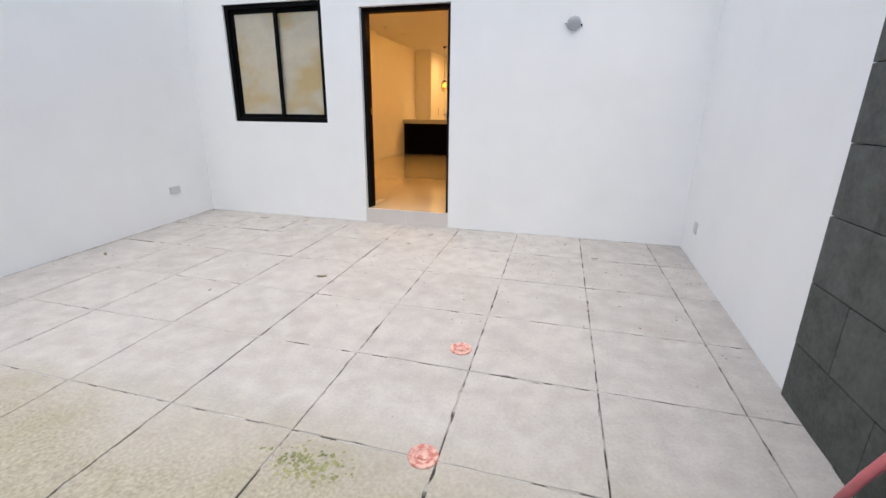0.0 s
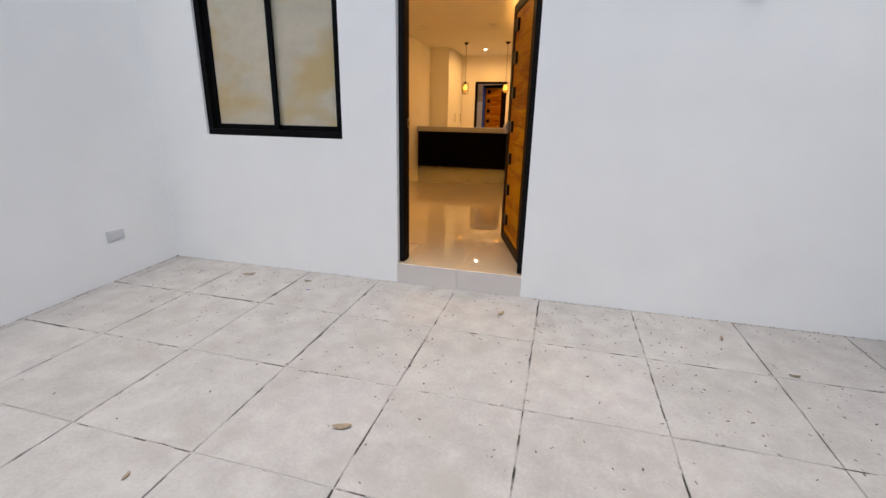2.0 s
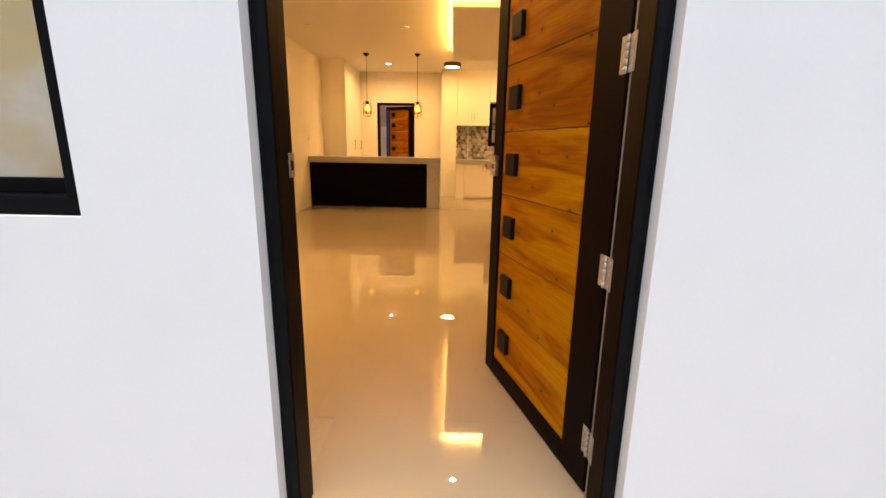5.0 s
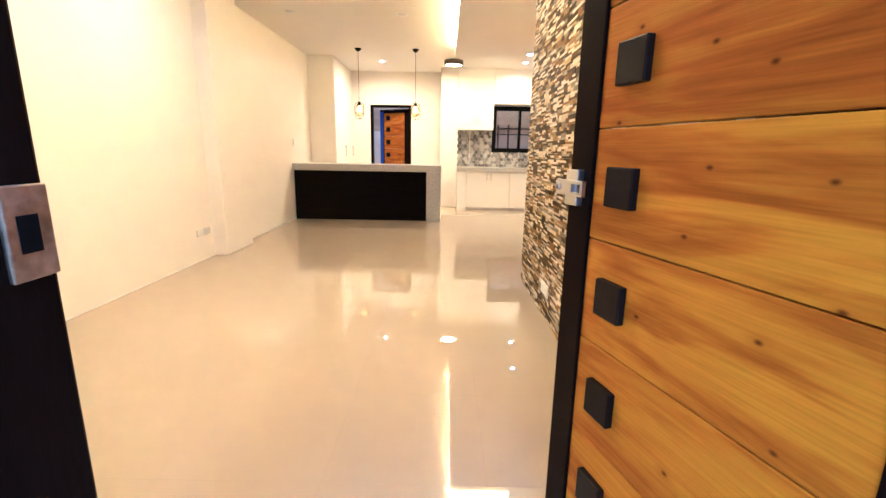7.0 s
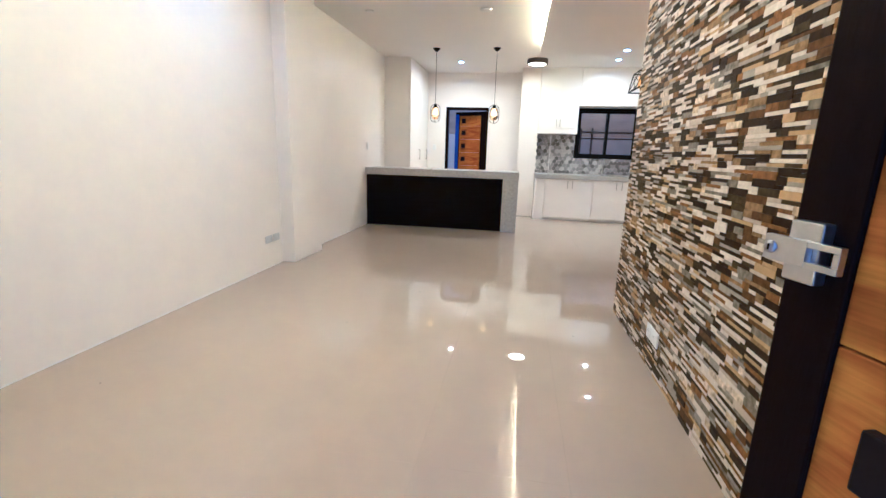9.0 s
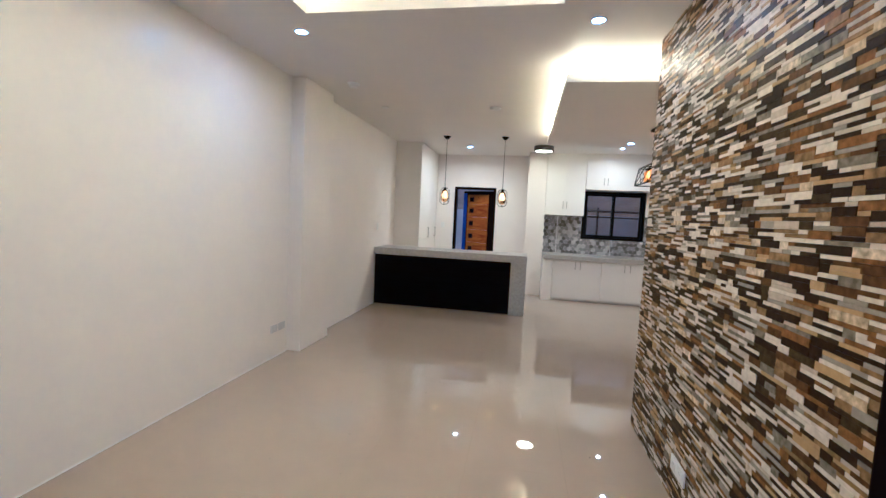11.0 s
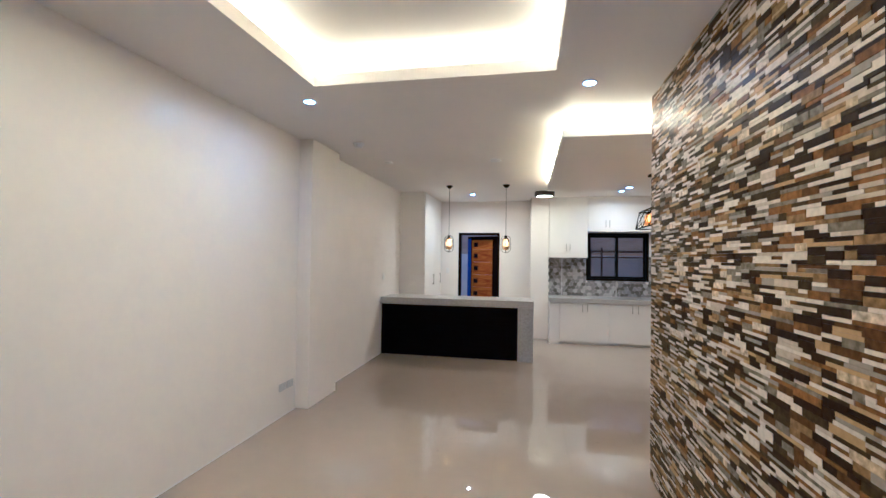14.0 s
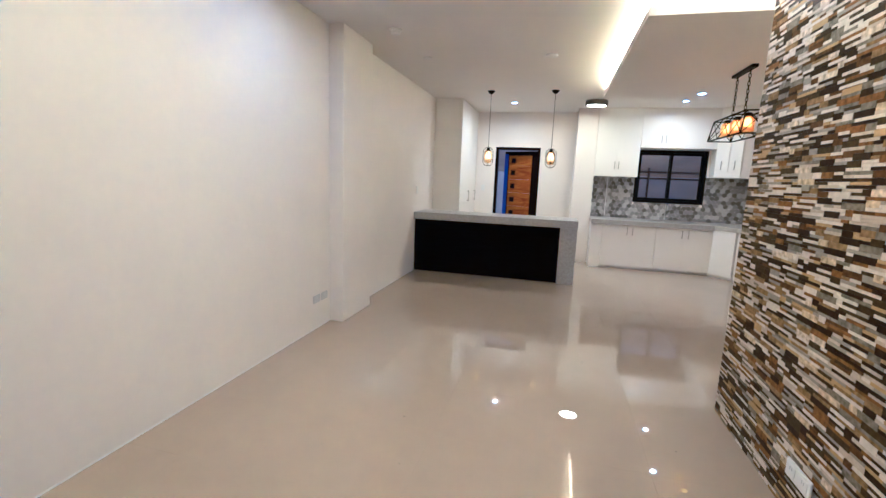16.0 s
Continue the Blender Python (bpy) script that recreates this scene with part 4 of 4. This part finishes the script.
for yb in (-0.27, 0.0, 0.27):
    at = Matrix.Translation((0, yb, 0))
    sk = part("lamp_holder", lathe([(0.0, -0.46), (0.022, -0.46), (0.040, -0.475), (0.040, -0.50), (0.0, -0.505)], 16, m=at), BLACK, ch)
    part("bulb", lathe([(0.016, -0.505), (0.030, -0.53), (0.046, -0.565), (0.046, -0.60), (0.030, -0.63), (0.0, -0.637)], 18, m=at), AMBERB, sk, "glowing amber bulb")
    jar = part("glass_shade", lathe([(0.040, -0.495), (0.058, -0.515), (0.062, -0.54), (0.062, -0.64), (0.060, -0.64), (0.060, -0.54), (0.056, -0.517), (0.040, -0.498)], 24, m=at), AMBERJ, sk, "amber glass shade")
    jar.visible_shadow = False

# ---- back yard ----
def pipe_rack(m):
    p = thing("scaffold_rack", m, "rusty pipe rack against the yard wall", "rack")
    for x in (-0.25, 0.0, 0.28):
        part("post", tube([(x, 0, 0), (x, 0, 2.05)], 0.025), RUST, p)
    part("cross_rail", tube([(-0.6, 0, 1.95), (1.6, 0, 1.95)], 0.025), RUST, p)
    part("cross_rail", tube([(-0.6, 0, 1.80), (1.6, 0, 1.80)], 0.02), RUST, p)
    return p


pipe_rack(pose(1.75, 12.2, 0.05))
setting("yard_fence", boxes(((-6, 12.65, 1.90), (7, 12.75, 4.2))), TANW, "weathered tan boards above the yard wall", "fence")

# ---- carport details ----
def floor_drain(x, y):
    d = thing("floor_drain", pose(x, y, gy(y), 2.6), "pink plastic-covered round floor drain, dirty", "drain", group="carport floor drains")
    part("rim", lathe([(0.067, -0.004), (0.068, 0.006), (0.062, 0.010), (0.052, 0.008), (0.050, 0.004)], 32), PINK, d)
    part("grate", lathe([(0.050, 0.004), (0.034, 0.005), (0.030, 0.003), (0.0, 0.003)], 32), PINK, d)
    part("cap", boxes(((-0.022, -0.022, 0.003), (0.022, 0.022, 0.012)), bevel=0.004), PINK, d, "raised pink square cap")
    part("ridge", lathe([(0.042, 0.004), (0.040, 0.010), (0.036, 0.010), (0.034, 0.004)], 32), PINK, d)
    return d


floor_drain(1.80, -3.30)
floor_drain(1.763, -2.445)
solid("pipe", tube([(3.395, -3.085, gy(-3.085) + 0.004), (3.40, -3.151, 0.04), (3.412, -3.22, 0.21), (3.445, -3.32, 0.47)], 0.018, 10), PINKP, Matrix(), "faded pink plastic pipe leaning on the dark tiles", "pipe")

rnd = random.Random(11)


def moss_patch(cx, cy, n, spread, seed):
    r = random.Random(seed)
    bm = bmesh.new()
    for i in range(n):
        x, y = r.gauss(cx, spread), r.gauss(cy, spread * 0.5)
        s = r.uniform(0.003, 0.012)
        ring = [bm.verts.new((x + s * r.uniform(0.6, 1.3) * math.cos(a), y + s * r.uniform(0.6, 1.3) * math.sin(a), gy(y) + 0.0005)) for a in (2 * math.pi * k / 7 for k in range(7))]
        c = bm.verts.new((x, y, gy(y) + s * 0.12))
        for k in range(7):
            bm.faces.new((ring[k], ring[(k + 1) % 7], c))
    return bm


solid("moss", moss_patch(1.33, -3.47, 170, 0.085, 3), MOSS, Matrix(), "green moss growing on the weathered slab", "moss", kind="stuff")


def litter(n, seed):
    """Dry leaf scraps and grit lying on the paving."""
    r = random.Random(seed)
    bm = bmesh.new()
    for i in range(n):
        x, y = r.uniform(CLX + 0.05, CRX - 0.05), -abs(r.gauss(0.0, 0.9)) - 0.05
        if y < -3.2:
            continue
        s, w, t = r.uniform(0.003, 0.013), r.uniform(0.2, 0.5), r.uniform(0, 6.3)
        pts = []
        for u, v in ((-1, 0), (-0.3, w), (0.5, w * 0.8), (1, 0), (0.4, -w), (-0.4, -w * 0.9)):
            px, py = x + s * (u * math.cos(t) - v * math.sin(t)), y + s * (u * math.sin(t) + v * math.cos(t))
            pts.append(bm.verts.new((px, py, gy(py) + 0.001 + s * 0.12 * abs(u))))
        bm.faces.new(pts)
    return bm



def edge_dirt(seed):
    """Dark crumbs of dirt in the corner where the paving meets the walls."""
    r = random.Random(seed)
    bm = bmesh.new()
    for i in range(520):
        if i % 2:
            x, y = CLX + abs(r.gauss(0, 0.012)) + 0.004, -r.uniform(0.0, 3.0) ** 1.1
        else:
            x, y = r.uniform(CLX, CRX), -abs(r.gauss(0, 0.010)) - 0.004
            if r.random() < 0.55 and x < 1.0:
                continue
        s = r.uniform(0.002, 0.008)
        top = bm.verts.new((x, y, gy(y) + s * 0.7))
        ring = [bm.verts.new((x + s * r.uniform(0.6, 1.6) * math.cos(a), y + s * r.uniform(0.5, 1.1) * math.sin(a), gy(y))) for a in (2 * math.pi * k / 5 for k in range(5))]
        for k in range(5):
            bm.faces.new((ring[k], ring[(k + 1) % 5], top))
    return bm


solid("edge_dirt", edge_dirt(17), LEAF, Matrix(), "dark dirt crumbs along the foot of the walls", "dirt", kind="stuff")
solid("leaf_litter", litter(900, 5), LEAF, Matrix(), "scattered dry leaf scraps and grit on paving", "leaf litter", kind="stuff")

r5 = random.Random(21)
bm = bmesh.new()
for k in range(16):
    x, y, q = r5.uniform(-1.9, 0.9), r5.uniform(1.6, 6.4), r5.uniform(0.003, 0.006)
    c = [bm.verts.new((x + q * r5.uniform(0.6, 1.3) * math.cos(a), y + q * r5.uniform(0.6, 1.3) * math.sin(a), F + 0.0012)) for a in (2 * math.pi * i / 6 for i in range(6))]
    t = bm.verts.new((x, y, F + 0.0012 + q * 0.4))
    for i in range(6):
        bm.faces.new((c[i], c[(i + 1) % 6], t))
solid("dust_specks", bm, LEAF, Matrix(), "few dark dust specks on the polished floor", "dust", kind="stuff")


def scrap(m, mat, label, category, s):
    """A small curled scrap lying on the paving."""
    bm = bmesh.new()
    rows = []
    for i in range(6):
        u = i / 5 * 2 - 1
        w = s * 0.38 * math.sqrt(max(1 - u * u, 0.04))
        rows.append([bm.verts.new((u * s, v * w, 0.003 + s * 0.18 * (u * u) + s * 0.1 * v * v)) for v in (-1, 0, 1)])
    for a, b in zip(rows, rows[1:]):
        for k in range(2):
            bm.faces.new((a[k], a[k + 1], b[k + 1], b[k]))
    ob = solid(category.replace(" ", "_"), bm, mat, m, label, category)
    mod = ob.modifiers.new("thickness", "SOLIDIFY")
    mod.thickness = 0.0015
    return ob


DRY = material("pale_dry_leaf", (0.24, 0.19, 0.13), 0.8, vary=0.3, fine=60, bump=0.2)
for x, y, a, q in ((0.36, -1.67, 20, 0.045), (-0.35, -2.16, 100, 0.022), (0.92, -0.33, 60, 0.035), (-1.28, -0.22, 30, 0.05), (-0.72, -0.20, 10, 0.03), (2.35, -0.28, 80, 0.028), (-1.95, -1.75, 140, 0.04), (2.62, -0.62, 0, 0.03)):
    scrap(pose(x, y, gy(y), 2.6, 0, a), DRY, "curled dry brown leaf lying on the paving", "dry leaf", q)
scrap(pose(-0.62, -0.36, gy(-0.36), 2.6, 0, 50), BLUEP, "tiny blue plastic scrap lying on the paving", "plastic scrap", 0.018)

# ---- pieces of floors and walls ----
def slab_mesh(corners, seed):
    """A concrete slab with chipped, uneven edges, on four corners (x, y)."""
    r = random.Random(seed)
    bm = bmesh.new()
    rim = []
    n = 13
    mid = Vector((sum(c[0] for c in corners) / 4, sum(c[1] for c in corners) / 4))
    for side in range(4):
        a, b = Vector(corners[side]), Vector(corners[(side + 1) % 4])
        for k in range(n):
            p = a.lerp(b, k / n)
            j = r.uniform(0.0, 0.003) + (r.uniform(0.004, 0.010) if r.random() < 0.06 else 0.0)
            rim.append(p + (mid - p).normalized() * (GAP * 0.7 + j))
    top = [bm.verts.new((*(mid + (p - mid) * 0.997), 0)) for p in rim]
    low = [bm.verts.new((*p, -0.004)) for p in rim]
    bot = [bm.verts.new((*p, -0.03)) for p in rim]
    bm.faces.new(top)
    for a, b in ((low, top), (bot, low)):
        for k in range(len(rim)):
            bm.faces.new((a[k], a[(k + 1) % len(rim)], b[(k + 1) % len(rim)], b[k]))
    bmesh.ops.recalc_face_normals(bm, faces=bm.faces)
    return bm


bm = bmesh.new()
bm.faces.new([bm.verts.new((x, y, gy(y) - 0.0035)) for x, y in ((CLX - 0.1, -6.6), (CRX + 0.1, -6.6), (CRX + 0.1, 0.0), (CLX - 0.1, 0.0))])
part("joint_mortar", bm, MORTAR, carport, "pale mortar with dark dirt in the joints")
GX, GY, GAP = 0.661, 0.665, 0.0038
joints = [0.510 + GX * k for k in range(-4, 5)]


def joint_x(k, y):
    """Where joint k crosses y: the lines spread a little away from the house."""
    return joints[k] + (0.021 - 0.0165 * joints[k]) * y


ys = [0.0] + [-0.652 - GY * k for k in range(0, 10)]
for j in range(len(ys) - 1):
    for i in range(-1, len(joints)):
        at = lambda k, y: CLX - 0.01 if k < 0 else CRX + 0.06 if k >= len(joints) else joint_x(k, y)
        xc, yc = (at(i, ys[j]) + at(i + 1, ys[j])) / 2, (ys[j] + ys[j + 1]) / 2
        quad = [(at(i, ys[j + 1]) - xc, ys[j + 1] - yc), (at(i + 1, ys[j + 1]) - xc, ys[j + 1] - yc), (at(i + 1, ys[j]) - xc, ys[j] - yc), (at(i, ys[j]) - xc, ys[j] - yc)]
        sl = part("slab", slab_mesh(quad, 100 * j + i), CONC, carport)
        sl.matrix_world = pose(xc, yc, gy(yc) + rnd.uniform(-0.0015, 0.0015), math.degrees(math.atan(SLOPE)))

for y in ys[1:6]:
    r = random.Random(int(-y * 100))
    bm = bmesh.new()
    before = None
    for k in range(70):
        x = CLX + (CRX - CLX) * k / 69
        w, c = r.uniform(0.0025, 0.0055), y + r.uniform(-0.0015, 0.0015)
        now = [bm.verts.new((x, c - w, gy(y) - 0.003)), bm.verts.new((x, c, gy(y) + 0.0022)), bm.verts.new((x, c + w, gy(y) - 0.003))]
        if before:
            bm.faces.new((before[0], now[0], now[1], before[1])), bm.faces.new((before[1], now[1], now[2], before[2]))
        before = now
    part("mortar_bead", bm, BEAD, carport, "pale raised mortar along a cross joint")

# indoor floor tiles
TS = 0.6
shared = mesh("tile", boxes(((-TS / 2 + 0.0002, -TS / 2 + 0.0002, -0.008), (TS / 2 - 0.0002, TS / 2 - 0.0002, 0))), TILE)
ix = 0
for i in range(-5, 5):
    for j in range(0, 17):
        xa, xb = max(XL, 0.515 + TS * i), min(XR, 0.515 + TS * (i + 1))
        ya, yb = max(-0.012, TS * j), min(YB, TS * (j + 1))
        if j == 0 and not (xa < DX1 and xb > DX0):
            ya = FAC
        if j == 0 and xa < DX1 and xb > DX0:
            xa, xb, = max(xa, DX0), min(xb, DX1)
        if xb - xa < 0.02 or yb - ya < 0.02 or (xa > XS + 0.16 and yb < YS):
            continue
        if xb - xa > TS - 0.001 and yb - ya > TS - 0.001:
            ob = new("tile", shared)
        else:
            ob = new("tile", mesh("tile", boxes(((-(xb - xa) / 2 + 0.0004, -(yb - ya) / 2 + 0.0004, -0.008), ((xb - xa) / 2 - 0.0004, (yb - ya) / 2 - 0.0004, 0))), TILE))
        ob.parent = floor
        ob.location = ((xa + xb) / 2, (ya + yb) / 2, F)

# dark stone tiles of the gate wall
gate_wall = tagged(new("wall_gate"), "dark grey-green split stone tile cladding, stained", "wall", kind="structure")
TW, TH = 0.62, 0.322
for j in range(-1, 10):
    for i in range(0, 9):
        ya = -2.405 - TW * i + (TW / 2 if j % 2 else 0)
        yb = ya - TW
        ya = min(ya, -2.405)
        za = -0.13 + TH * j
        if ya - yb < 0.05:
            continue
        ob = part("tile", boxes(((-0.012, -(ya - yb) / 2 + 0.002, -TH / 2 + 0.002), (0.03, (ya - yb) / 2 - 0.002, TH / 2 - 0.002)), bevel=0.004), DARKT, gate_wall)
        ob.location = (CRX - 0.006 + rnd.uniform(-0.002, 0.002), (ya + yb) / 2, za + TH / 2)

# split stone strips of the living room wall
cladding = tagged(new("wall_cladding"), "multicoloured split stone strip cladding in cream, grey and brown", "wall", kind="structure")
shapes = {}


def strip_bm(bm, y, z, l, h, d):
    box(bm, (-d, y + 0.0004, z + 0.0004), (0.0, y + l - 0.0004, z + h - 0.0004))
    return bm


verts, faces, slots = [], [], []
count = 0
UNIT, CELL = 0.0142, 0.01   # height of a thin course, step along the wall
courses = int((C - F - 0.002) / UNIT)
cells = int((YS - FAC - 0.012) / CELL)
taken = [[False] * cells for k in range(courses + 1)]
for row in range(courses):
    c = 0
    while c < cells:
        if taken[row][c]:
            c += 1
            continue
        room = 1
        while c + room < cells and not taken[row][c + room] and room < 22:
            room += 1
        n = min(room, rnd.choice((5, 7, 9, 11, 13, 15, 18)))
        if room - n < 4:
            n = room
        deep = (row + c // 17) % 2 == 0 if rnd.random() < 0.84 else rnd.random() < 0.5
        thick = 5 <= n <= 15 and rnd.random() < (0.42 if deep else 0.14) and row + 1 < courses and not any(taken[row + 1][c:c + n])
        kind = 1 if deep else 2 if thick and rnd.random() < 0.45 else 0
        for k in range(c, c + n):
            taken[row][k] = True
            if thick:
                taken[row + 1][k] = True
        ya, yb = FAC + 0.012 + c * CELL, FAC + 0.012 + (c + n) * CELL
        za, zb = F + 0.001 + row * UNIT, F + 0.001 + (row + (2 if thick else 1)) * UNIT
        c += n
        d = rnd.choice((0.008, 0.009, 0.010, 0.011))
        if 2.0 < ya < 2.85 and 0.75 < za < 1.6 and count < 300:
            key = (n * CELL, round(zb - za, 4), d, kind)
            if key not in shapes:
                shapes[key] = mesh("stone_strip", strip_bm(bmesh.new(), 0, 0, *key[:3]), STRIPM[kind])
            ob = new("stone_strip", shapes[key])
            ob.parent = cladding
            ob.location = (XS + 0.012, ya, za)
            count += 1
        else:
            k = len(verts)
            x, b, e, g, h = XS + 0.012 - d, ya + 0.0004, yb - 0.0004, za + 0.0004, zb - 0.0004
            f = XS + 0.013
            verts += [(x, b, g), (x, e, g), (x, e, h), (x, b, h), (f, b, g), (f, e, g), (f, e, h), (f, b, h)]
            faces += [(k, k + 3, k + 2, k + 1), (k, k + 4, k + 7, k + 3), (k + 1, k + 2, k + 6, k + 5), (k + 3, k + 7, k + 6, k + 2), (k, k + 1, k + 5, k + 4)]
            slots += [kind] * 5
data = bpy.data.meshes.new("stone_strips")
data.from_pydata(verts, [], faces)
for stone in STRIPJ:
    data.materials.append(stone)
data.polygons.foreach_set("material_index", slots)
rest = new("stone_strips", data)
rest.parent = cladding
tagged(rest, kind="stuff")
